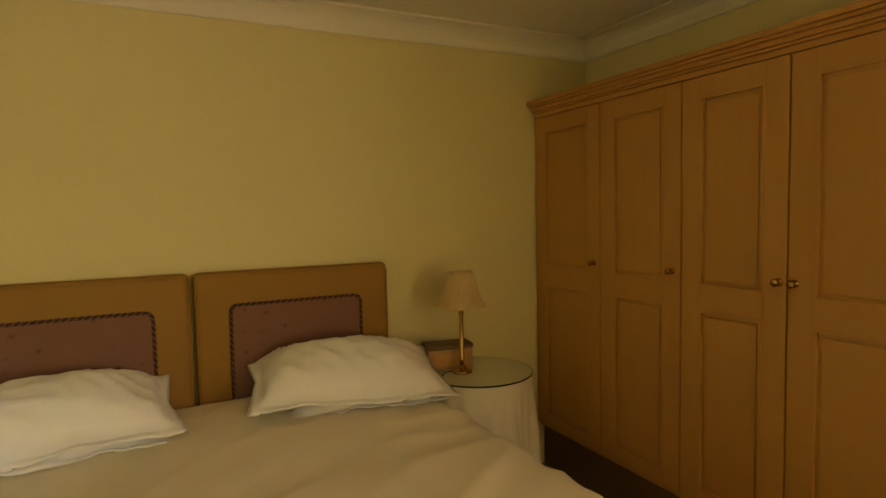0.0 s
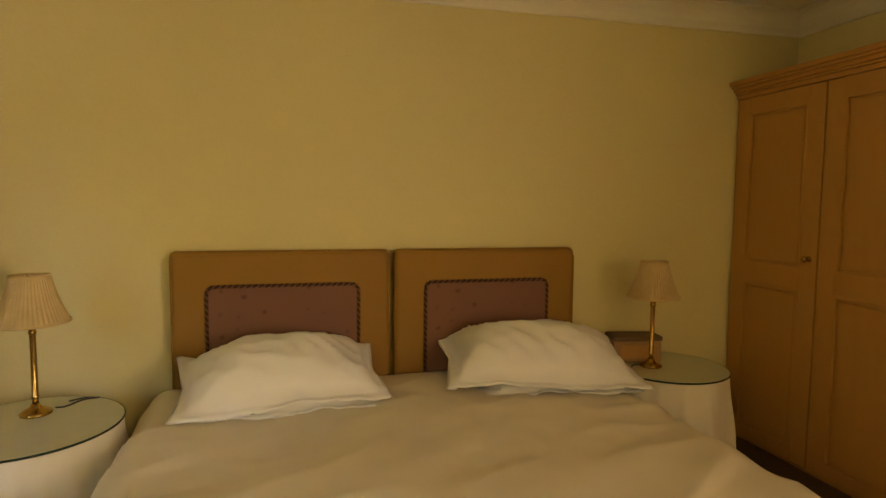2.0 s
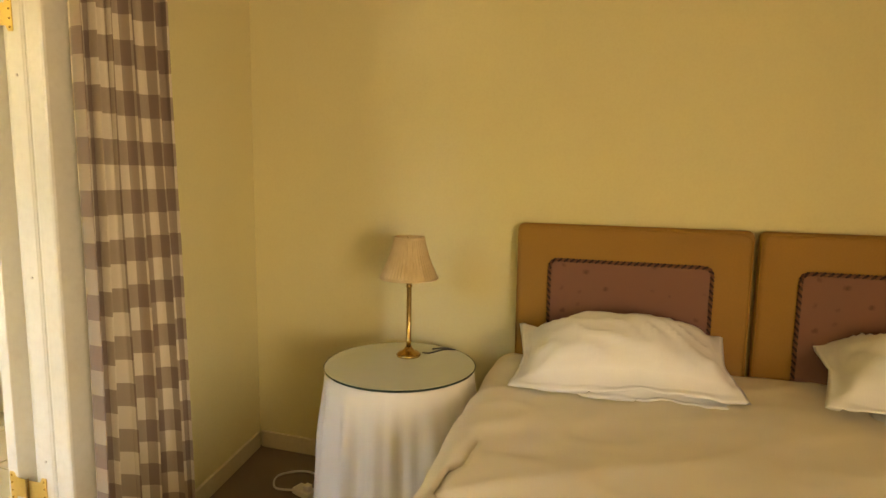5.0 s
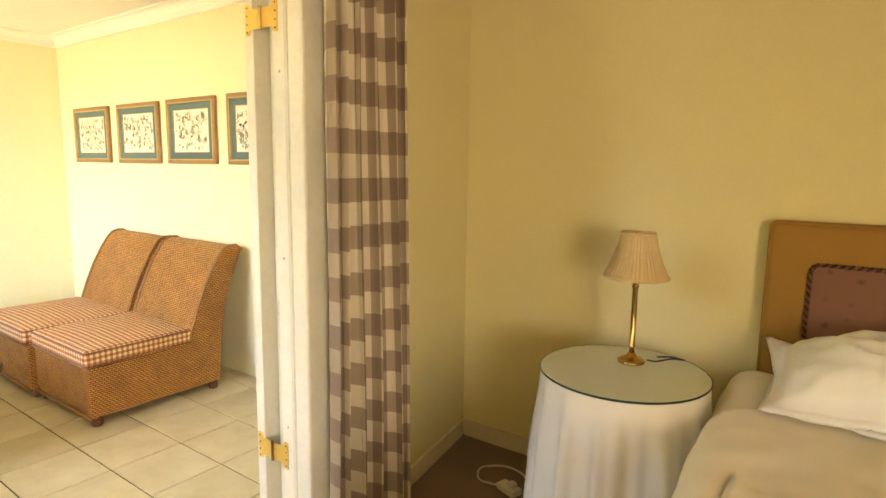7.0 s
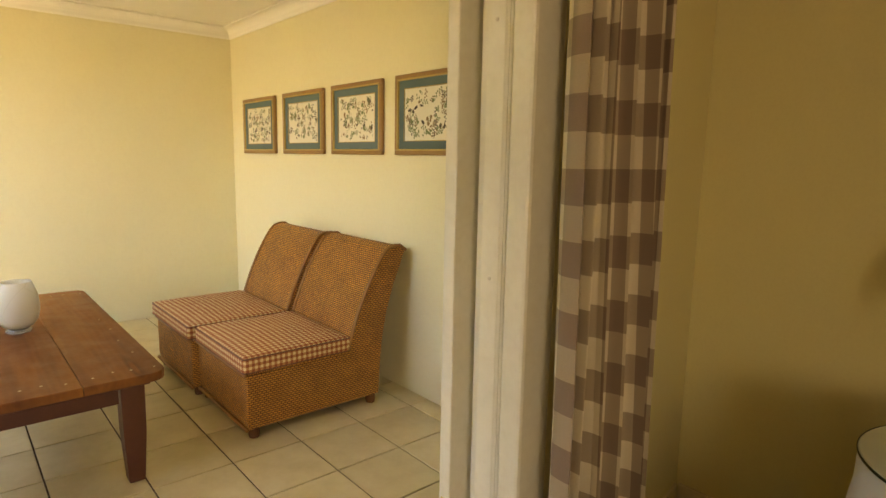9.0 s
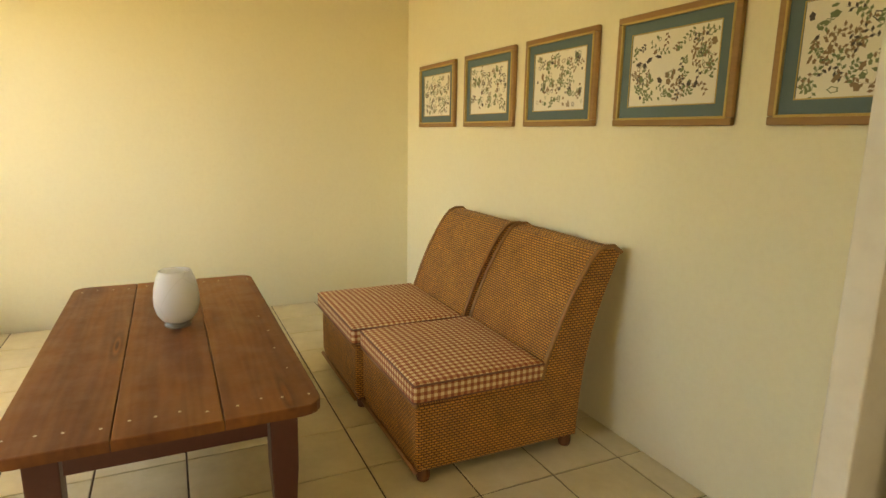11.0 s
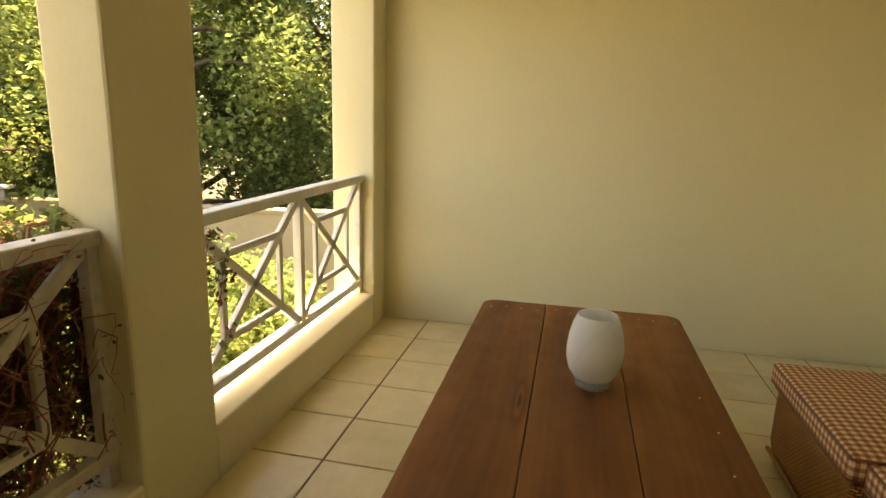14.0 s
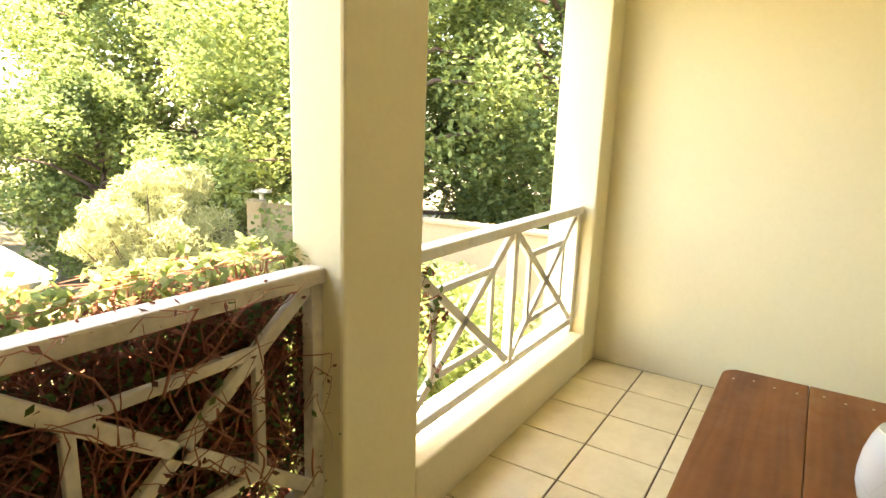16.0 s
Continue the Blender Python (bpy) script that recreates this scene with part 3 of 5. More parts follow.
def folded_door(n, y, s):
    """A leaf turned right back against the outer wall, seen by its edge."""
    e = tagged(thing("door", (0, 0, 0), "cream painted door leaf folded back on brass hinges", "door"), kind="structure")
    e.name = "door_%d" % n
    y0 = y - s * 0.037
    part("leaf", box(-2.352, -2.306, min(y0, y + s * 0.85), max(y0, y + s * 0.85), 0.03, 2.16, 0.004), M["white"], e)
    for z in (0.408, 1.962):
        bm = bmesh.new()
        for x0, way in ((-2.340, 1), (-2.172, -1)):
            vs = [(x0 + way * dx, dz) for dx, dz in ((0, 0.052), (0.018, 0.052), (0.028, 0.034), (0.082, 0.032), (0.082, -0.032), (0.028, -0.034), (0.018, -0.052), (0, -0.052))]
            front = [bm.verts.new((px, y0 - s * 0.003, z + pz)) for px, pz in vs]
            back = [bm.verts.new((v.co.x, v.co.y + s * 0.003, v.co.z)) for v in front]
            bm.faces.new(front)
            bm.faces.new(list(reversed(back)))
            for k in range(8):
                bm.faces.new((front[k], back[k], back[(k + 1) % 8], front[(k + 1) % 8]))
        bmesh.ops.recalc_face_normals(bm, faces=bm.faces[:])
        h = part("hinge", bm, M["bright_brass"], e, "brass parliament hinge")
        part("pin", tube([(-2.256, y0 - s * 0.006, z - 0.038), (-2.256, y0 - s * 0.006, z + 0.038)], 0.006, 10), M["brass"], h)
        for px in (-2.331, -2.181):
            for pz in (0.040, 0.014, -0.014, -0.040):
                part("screw", capped([(0.0035, 0), (0.0035, 0.002), (0.001, 0.003)], 8), M["brass"], h).matrix_basis = pose(px, y0 - s * 0.003, z + pz, 90 * s, 0, 0)
    return e


folded_door(1, DN, 1)
folded_door(2, DS, -1)

# ---- bed ----
def headboard(x0, x1, label):
    w, h, y0 = x1 - x0, 1.290, NW - 0.003
    e = thing("headboard", (x0, y0, 0), label, "headboard", "pair of headboards")
    bm = box(0.004, w - 0.004, -0.068, 0, 0.30, h, 0.028, 4)
    part("padding", bm, M["suede"], e, "", True)
    m, t = 0.153, 1.137
    part("panel", box(m, w - m, -0.076, -0.060, 0.5, t, 0.01, 3), M["damask"], e, "mauve patterned fabric panel", True)
    path = [(m, -0.074, 0.5)] + [(m, -0.074, 0.5 + (t - 0.53) * k / 10) for k in range(1, 11)]
    path += [(m + 0.03 - 0.03 * math.cos(radians(a)), -0.074, t - 0.03 + 0.03 * math.sin(radians(a))) for a in (30, 60, 90)]
    path += [(m + 0.03 + (w - 2 * m - 0.06) * k / 10, -0.074, t) for k in range(1, 11)]
    path += [(w - m - 0.03 + 0.03 * math.sin(radians(a)), -0.074, t - 0.03 + 0.03 * math.cos(radians(a))) for a in (30, 60, 90)]
    path += [(w - m, -0.074, t - 0.03 - (t - 0.53) * k / 10) for k in range(1, 11)]
    pts = [Vector(p) for p in path]
    # twisted cord: two strands
    fine = []
    for a, b in zip(pts, pts[1:]):
        n = max(1, int((b - a).length / 0.0065))
        fine += [a + (b - a) * k / n for k in range(n)]
    for strand, mat in ((0, "rope_dark"), (1, "rope_gold")):
        tw, run = [], 0.0
        for k, p in enumerate(fine):
            d = (fine[min(k + 1, len(fine) - 1)] - fine[max(k - 1, 0)]).normalized()
            side = d.cross(Vector((0, 1, 0)))
            run += 0.0065
            an = run / 0.026 * 2 * math.pi + strand * math.pi
            tw.append(p + 0.0045 * (math.cos(an) * side + math.sin(an) * Vector((0, 1, 0))))
        part("cord", tube(tw, 0.0052, 6), M[mat], e, "", True)
    part("piping", tube([(0.012, -0.066, 0.3), (0.012, -0.066, h - 0.04), (0.045, -0.066, h - 0.012), (w - 0.045, -0.066, h - 0.012), (w - 0.012, -0.066, h - 0.04), (w - 0.012, -0.066, 0.3)], 0.004, 6), M["suede"], e)
    for px in (0.12, w - 0.16):
        part("strut", box(px, px + 0.05, -0.06, -0.02, 0.0, 0.31), M["rafter"], e)
    return e


headboard(-0.832, 0.122, "mustard upholstered headboard with a mauve panel and twisted cord")
headboard(0.128, 1.044, "mustard upholstered headboard with a mauve panel and twisted cord")

BX0, BX1, BY0, BY1 = -0.84, 1.12, 0.86, 2.84
bed = thing("bed", ((BX0 + BX1) / 2, BY0 + 1.0, 0), "made double bed of two mattresses under a cream duvet", "bed")


def in_bed(ob):
    ob.location = -Vector(bed.location)
    return ob


in_bed(part("mattress", box(BX0, BX1, BY0, BY1, 0.32, 0.60, 0.05, 3), M["linen"], bed))
in_bed(part("base", box(BX0 + 0.02, BX1 - 0.02, BY0 + 0.02, BY1, 0.10, 0.32, 0.01), M["tablecloth"], bed))
for px in (BX0 + 0.1, BX1 - 0.15):
    for py in (BY0 + 0.1, BY1 - 0.15):
        in_bed(part("leg", box(px, px + 0.05, py, py + 0.05, 0, 0.1), M["rafter"], bed))


def duvet_point(u, v):
    """Across the bed u, along it v; hangs over both sides and the foot."""
    s = (u - 0.5) * 2
    half, cx = (BX1 - BX0) / 2 + 0.0, (BX0 + BX1) / 2
    reach = 0.42
    a = abs(s) * (half + reach)
    top = 0.665 + 0.022 * math.exp(-((a / 0.55) ** 2)) + 0.016 * noise.noise((u * 4, v * 5, 0.0)) + 0.006 * noise.noise((u * 13, v * 9, 3.0)) + 0.0025 * noise.noise((u * 31 + v * 6, v * 22, 5.0))
    r = 0.09
    flat = half - 0.05
    if a < flat:
        x, z = a, top
    elif a < flat + r * 1.57:
        th = (a - flat) / r
        x, z = flat + r * math.sin(th), top - r + r * math.cos(th)
    else:
        d = a - flat - r * 1.57
        x, z = flat + r + 0.0 * d + 0.014 * math.sin(v * 34 + 2 * math.sin(v * 9)) * min(1, d * 4), top - r - d * 0.95
    x += 0.012 * (1 - smoothstep(0.0, 0.25, v)) * (a > flat)
    x -= 0.03 * smoothstep(0.25, 0.5, v) * (1 - smoothstep(0.7, 0.9, v)) * (s < 0) * (a > flat)
    y = BY1 - 0.0 - v * 2.28
    over = BY0 - 0.02 - y
    if over > 0:
        z, y = min(z, top - over * 0.9), BY0 - 0.02 - 0.12 * over
    ridge = (1 - abs(noise.noise((u * 7 + v * 9, v * 4 - u * 5, 7.0)))) ** 4
    fold = 0.022 * ridge * (0.35 + 0.65 * smoothstep(0.3, 0.9, abs(s))) - 0.008 + 0.012 * noise.noise((u * 9 + v * 18, v * 5, 11.0)) * smoothstep(0.25, 0.9, abs(s))
    return (cx + math.copysign(x, s), y, z + fold)


dv = part("duvet", sheet(150, 130, duvet_point), M["duvet"], bed, "cream cotton duvet", True)
in_bed(dv)
sol = dv.modifiers.new("thickness", "SOLIDIFY")
sol.thickness, sol.offset = 0.03, -1


def pillow(at, turn, tilt, w, d, h, label, seed, roll=0.0):
    """A flanged housewife pillowcase, plump in the middle."""
    e = thing("pillow", at, label, "pillow", "pillows on the bed")
    e.matrix_basis = pose(*at, tilt, roll, turn)
    def shape(u, v, up):
        s, t = (u - 0.5) * 2, (v - 0.5) * 2
        core = max(0.0, 1 - (abs(s) / 0.88) ** 2.2) * max(0.0, 1 - (abs(t) / 0.80) ** 2.2)
        z = h * (core ** 0.55) * (1.0 if up else -0.35)
        z += 0.022 * noise.noise((u * 4 + seed, v * 3, 1.0 if up else 5.0)) * min(1, core * 4) + 0.020 * (1 - abs(noise.noise((u * 6 + seed, v * 5 + u * 3, 9.0)))) ** 5 * min(1, core * 6) + 0.010 * noise.noise((u * 11 + seed, v * 8, 2.0))
        pinch = 1 - 0.09 * (1 - abs(t)) ** 1.0 * abs(s) ** 3
        pinch_y = 1 - 0.10 * (1 - abs(s)) * abs(t) ** 3
        sag = 0.012 * math.sin(9 * u + seed) * max(0, abs(t) - 0.75) * 4 + 0.012 * math.sin(7 * v + seed) * max(0, abs(s) - 0.8) * 4
        return (s * w / 2 * pinch, t * d / 2 * pinch_y, z + sag + (0.003 if up else -0.003))
    bm = sheet(44, 32, lambda u, v: shape(u, v, True))
    lo = sheet(44, 32, lambda u, v: shape(1 - u, v, False))
    me = bpy.data.meshes.new("lower")
    lo.to_mesh(me)
    lo.free()
    bm.from_mesh(me)
    bmesh.ops.remove_doubles(bm, verts=[v for v in bm.verts if v.is_boundary], dist=0.0075)
    bmesh.ops.recalc_face_normals(bm, faces=bm.faces[:])
    part("case", bm, M["linen"], e, "", True)
    return e


pillow((-0.35, 2.64, 0.715), 2, 3, 0.72, 0.44, 0.050, "flat white cotton pillow under another pillow", 1.0)
pillow((-0.365, 2.64, 0.790), 5, 15, 0.83, 0.48, 0.155, "plump white cotton pillow with a flanged edge", 2.3, -2)
pillow((0.80, 2.63, 0.715), -2, 3, 0.74, 0.44, 0.050, "flat white cotton pillow under another pillow", 4.1)
pillow((0.755, 2.63, 0.800), -6, 14, 0.90, 0.50, 0.160, "plump white cotton pillow with a flanged edge", 5.7, 3)

# ---- bedside tables and lamps ----
def bedside_table(x, y, r, label):
    e = thing("bedside_table", (x, y, 0), label, "bedside table", "skirted bedside tables")
    n = 140
    def cloth(u, v):
        a = 2 * math.pi * u
        fl = 1 + 0.14 * v
        rip = (0.042 * math.sin(13 * a + 1.5 * math.sin(3 * a)) + 0.018 * math.sin(29 * a + math.sin(4 * a))) * smoothstep(0.0, 0.4, v)
        q = r * (fl + rip * 1.6) + 0.004
        return (q * math.cos(a), q * math.sin(a), 0.722 * (1 - v) + 0.006 * v)
    part("cloth_skirt", sheet(n, 14, cloth), M["tablecloth"], e, "ivory floor-length cloth", True)
    part("tabletop", capped([(r - 0.01, 0.70), (r, 0.705), (r + 0.003, 0.722)], 64), M["tablecloth"], e)
    part("pedestal", capped([(0.18, 0.0), (0.18, 0.03), (0.03, 0.06), (0.03, 0.70)], 24), M["rafter"], e)
    g = part("glass_top", capped([(r + 0.004, 0.7235), (r + 0.006, 0.726), (r + 0.006, 0.731), (r + 0.003, 0.7335)], 96), M["table_glass"], e, "round glass top")
    part("glass_rim", lathe([(r + 0.0065, 0.7240), (r + 0.0085, 0.726), (r + 0.0085, 0.731), (r + 0.0065, 0.7330)], 96)[0], M["glass_edge"], g, "dark polished edge")
    return e


def table_lamp(x, y, z, label):
    e = thing("table_lamp", (x, y, z), label, "table lamp", "bedside lamps")
    part("base", capped([(0.050, 0), (0.052, 0.006), (0.046, 0.012), (0.040, 0.016), (0.030, 0.020), (0.018, 0.030), (0.013, 0.040)], 40), M["brass"], e, "turned brass base", True)
    part("stem", capped([(0.0105, 0.038), (0.0105, 0.06), (0.0135, 0.064), (0.0105, 0.068), (0.0105, 0.29), (0.012, 0.293), (0.014, 0.30), (0.010, 0.306), (0.015, 0.312), (0.015, 0.322), (0.010, 0.328)], 20), M["brass"], e, "slim brass stem", True)
    part("bulb_holder", capped([(0.013, 0.328), (0.014, 0.37), (0.018, 0.385), (0.016, 0.42), (0.004, 0.435)], 16), M["cable_white"], e)
    def shade(u, v):
        a = 2 * math.pi * u
        q = 0.119 + (0.062 - 0.119) * v - 0.006 * math.sin(math.pi * v)
        q *= 1 + 0.016 * math.sin(46 * a) + 0.022 * math.sin(9 * a + 2) * (1 - v)
        return (q * math.cos(a), q * math.sin(a), 0.335 + 0.168 * v + (0.004 * math.sin(9 * a) if v == 0 else 0))
    sh = part("shade", sheet(276, 8, shade), M["shade"], e, "pleated ivory fabric shade", True)
    part("lower_trim", lathe([(0.118, 0.331), (0.1225, 0.334), (0.121, 0.343)], 64)[0], M["shade"], sh)
    part("upper_trim", lathe([(0.0625, 0.496), (0.065, 0.501), (0.062, 0.507)], 48)[0], M["shade"], sh)
    for k in range(3):
        a = 2 * math.pi * k / 3
        part("spoke", tube([(0, 0, 0.494), (0.062 * math.cos(a), 0.062 * math.sin(a), 0.501)], 0.0016, 6), M["brass"], sh)
    return e


LT, RT = (-1.212, 2.442), (1.425, 2.628)
bedside_table(*LT, 0.297, "round bedside table in an ivory cloth with a glass top")
bedside_table(*RT, 0.27, "round bedside table in an ivory cloth with a glass top")
table_lamp(-1.218, 2.549, 0.7335, "brass table lamp with a pleated ivory shade")
table_lamp(1.340, 2.632, 0.7335, "brass table lamp with a pleated ivory shade")


def cable(name, points, r, mat, label):
    e = thing(name, points[0], label, "cable")
    p0 = Vector(points[0])
    pts = [Vector(p) - p0 for p in points]
    fine = []
    for k in range(len(pts) - 1):
        a, b, c, d = pts[max(k - 1, 0)], pts[k], pts[k + 1], pts[min(k + 2, len(pts) - 1)]
        for j in range(8):
            t = j / 8
            fine.append(0.5 * ((2 * b) + (c - a) * t + (2 * a - 5 * b + 4 * c - d) * t * t + (3 * b - a - 3 * c + d) * t ** 3))
    fine.append(pts[-1])
    part("wire", tube(fine, r, 6), mat, e, "", True)
    return e


cable("lamp_cable", [(-1.165, 2.575, 0.745), (-1.13, 2.57, 0.748), (-1.08, 2.60, 0.760), (-1.045, 2.64, 0.752), (-1.06, 2.68, 0.740), (-1.11, 2.69, 0.738), (-1.15, 2.66, 0.738)], 0.0032, M["cable_black"], "black lamp cable looped on the glass top")
cable("lamp_cable", [(1.30, 2.655, 0.740), (1.25, 2.64, 0.742), (1.21, 2.60, 0.738), (1.17, 2.58, 0.738)], 0.0032, M["cable_black"], "black lamp cable on the glass top")
cable("extension_cable", [(-1.66, 2.62, 0.006), (-1.75, 2.72, 0.006), (-1.86, 2.74, 0.006), (-1.95, 2.66, 0.006), (-1.90, 2.56, 0.006), (-1.80, 2.56, 0.012)], 0.005, M["cable_white"], "white extension cable coiled on the carpet")
cable("extension_cable", [(-1.60, 2.42, 0.006), (-1.66, 2.36, 0.006), (-1.68, 2.28, 0.006), (-1.60, 2.24, 0.006)], 0.005, M["cable_black"], "black cable trailing on the carpet")
cable("extension_cable", [(-1.58, 2.50, 0.006), (-1.66, 2.45, 0.03), (-1.67, 2.36, 0.03), (-1.60, 2.30, 0.006)], 0.005, M["cable_white"], "white cable looped on the carpet")
sk = thing("extension_socket", (-1.74, 2.56, 0), "white plastic extension socket on the carpet", "socket")
sk.matrix_basis = pose(-1.74, 2.56, 0, 0, 0, -18)
part("body", box(-0.055, 0.055, -0.03, 0.03, 0, 0.032, 0.006, 3), M["cable_white"], sk)
part("plug", box(0.005, 0.04, -0.016, 0.016, 0.032, 0.058, 0.005, 3), M["cable_white"], sk)
pg = thing("plug", (-1.64, 2.47, 0), "red plug lying on the carpet", "plug")
part("body", box(-0.02, 0.025, -0.02, 0.02, 0, 0.035, 0.006, 3), M["red_plastic"], pg)
for dy in (-0.008, 0.008):
    part("pin", tube([(-0.02, dy, 0.018), (-0.038, dy, 0.018)], 0.002, 6), M["brass"], pg)

bx = thing("wooden_box", (1.335, 2.79, 0.7335), "pale wooden box with a dark lid beside the lamp", "box")
bx.matrix_basis = pose(1.325, 2.765, 0.7335, 0, 0, -10)
part("body", box(-0.12, 0.12, -0.06, 0.06, 0, 0.105, 0.006), M["box_wood"], bx)
ld = part("lid", box(-0.124, 0.124, -0.064, 0.064, 0.106, 0.128, 0.006), M["lid_plinth_shade"], bx, "dark wooden lid")
part("panel", box(-0.085, 0.085, -0.0625, -0.06, 0.02, 0.085, 0.001), M["wardrobe"], bx)

# ---- wardrobe ----
WX = 2.0
GAPS = [2.915, 2.368, 1.866, 1.398, 0.935, 0.467, 0.0, -0.467, -0.934]
wd = thing("wardrobe", (WX + 0.2, 1.0, 0), "honey coloured built-in wardrobe with panelled doors", "wardrobe")
wd_at = Vector(wd.location)


def in_ward(ob):
    ob.location = ob.location - wd_at
    return ob


in_ward(part("carcass", box(WX + 0.025, EW - 0.003, -0.94, 2.92, 0.25, 2.081), M["wardrobe"], wd))
# plinth coloured dark to stand in for the shade below the doors
in_ward(part("plinth", box(WX + 0.05, EW - 0.003, -0.94, 2.92, 0.0, 0.25), M["lid_plinth_shade"], wd))
bm = bmesh.new()
for dx, z0, z1 in ((0.0, 2.067, 2.09), (0.016, 2.09, 2.101), (0.028, 2.101, 2.12), (0.044, 2.12, 2.133), (0.057, 2.133, 2.155)):
    add_box(bm, WX - dx, WX + 0.08, -0.94, 2.92, z0, z1, 0.004)
add_box(bm, WX + 0.08, EW - 0.003, -0.94, 2.92, 2.09, 2.135)
in_ward(part("crown", bm, M["wardrobe"], wd, "stepped crown moulding"))


def panel_door(y0, y1, z0, z1, splits, knob_y):
    """Frame-and-panel door facing -x; splits are the fields' heights."""
    bm = bmesh.new()
    g, st, mould = 0.0035, 0.085, 0.016
    y0, y1 = y0 + g, y1 - g
    add_box(bm, WX + 0.012, WX + 0.0235, y0 + 0.01, y1 - 0.01, z0 + 0.01, z1 - 0.01)
    d = in_ward(part("door", bm, M["wardrobe"], wd))
    part("stile", box(WX, WX + 0.022, y0, y0 + st, z0, z1, 0.003), M["wardrobe"], d)
    part("stile", box(WX, WX + 0.022, y1 - st, y1, z0, z1, 0.003), M["wardrobe"], d)
    zs = [z0] + [v for s in splits for v in s] + [z1]
    for a, b in zip(zs[::2], zs[1::2]):
        part("rail", box(WX + 0.0005, WX + 0.022, y0 + st, y1 - st, a, b), M["wardrobe"], d)
    for a, b in splits:
        m = bmesh.new()
        for k, (off, dx) in enumerate(((0.0, 0.004), (mould * 0.5, 0.001))):
            add_box(m, WX - 0.004 + dx, WX + 0.012, y0 + st - 0.003 + off, y0 + st + 0.010 + off, a + off, b - off, 0.002)
            add_box(m, WX - 0.004 + dx, WX + 0.012, y1 - st - 0.010 - off, y1 - st + 0.003 - off, a + off, b - off, 0.002)
            add_box(m, WX - 0.0042 + dx, WX + 0.012, y0 + st + off, y1 - st - off, a - 0.003 + off, a + 0.010 + off, 0.002)
            add_box(m, WX - 0.0042 + dx, WX + 0.012, y0 + st + off, y1 - st - off, b - 0.010 - off, b + 0.003 - off, 0.002)
        part("panel_moulding", m, M["wardrobe"], d)
        part("panel", box(WX + 0.006, WX + 0.013, y0 + st + 0.03, y1 - st - 0.03, a + 0.03, b - 0.03, 0.004), M["wardrobe"], d)
    kb = part("knob", capped([(0.014, 0), (0.014, 0.003), (0.006, 0.006), (0.006, 0.018), (0.013, 0.024), (0.015, 0.030), (0.010, 0.037), (0.003, 0.039)], 20), M["brass"], d, "turned brass knob", True)
    kb.matrix_basis = pose(WX, knob_y, 1.26, 0, -90, 0)
    return d


for k in range(8):
    hi, lo = GAPS[k], GAPS[k + 1]
    right = k in (0, 1, 2, 4, 6)
    panel_door(lo, hi, 0.276, 2.062, ((0.331, 1.116), (1.204, 1.988)), lo + (0.028 if k == 2 else 0.044) if right else hi - 0.030)

# ---- curtain ----
cur = thing("curtain", (-1.94, 1.945, 0.02), "taupe and cream checked cotton curtain drawn aside", "curtain")


def curtain_shape(u, v):
    z = 2.42 * v
    low = (1 - v) ** 2
    y = -0.282 + (0.375 + 0.070 * low + 0.012 * math.sin(5 * v)) * u - 0.035 * low
    ph = 2 * math.pi * (6.0 * u + 0.35 * math.sin(5.2 * u)) + 0.5 * math.sin(2.2 * v + 3 * u) + 0.4 * noise.noise((u * 3, v * 2, 0))
    depth = (0.030 + 0.014 * low) * (0.85 + 0.7 * noise.noise((u * 6, v * 1.5, 4)))
    x = depth * math.sin(ph) + 0.005 * math.sin(3.1 * ph + v * 3)
    return (x + 0.02 * (1 - v), y + 0.014 * math.cos(ph), z)


part("cloth", sheet(260, 60, curtain_shape, lambda u, v: (1.75 * u + 0.04, 2.42 * v + 0.03)), M["curtain"], cur, "", True)
hem = part("hem", sheet(260, 2, lambda u, v: tuple(Vector(curtain_shape(u, 0.006 + 0.035 * v)) + Vector((0.003, 0, 0))), lambda u, v: (1.75 * u + 0.04, 0.09 * v + 0.04)), M["curtain"], cur, "", True)
rod = thing("curtain_rail", (-1.94, 1.945, 2.45), "white curtain rail above the doorway", "curtain rail")
part("rail", tube([(0, -2.7, 0), (0, 0.45, 0)], 0.012, 12), M["white"], rod)
for py in (-2.5, -1.2, -0.2):
    part("bracket", box(-0.10, 0.006, py - 0.01, py + 0.01, -0.006, 0.03, 0.002), M["white"], rod)

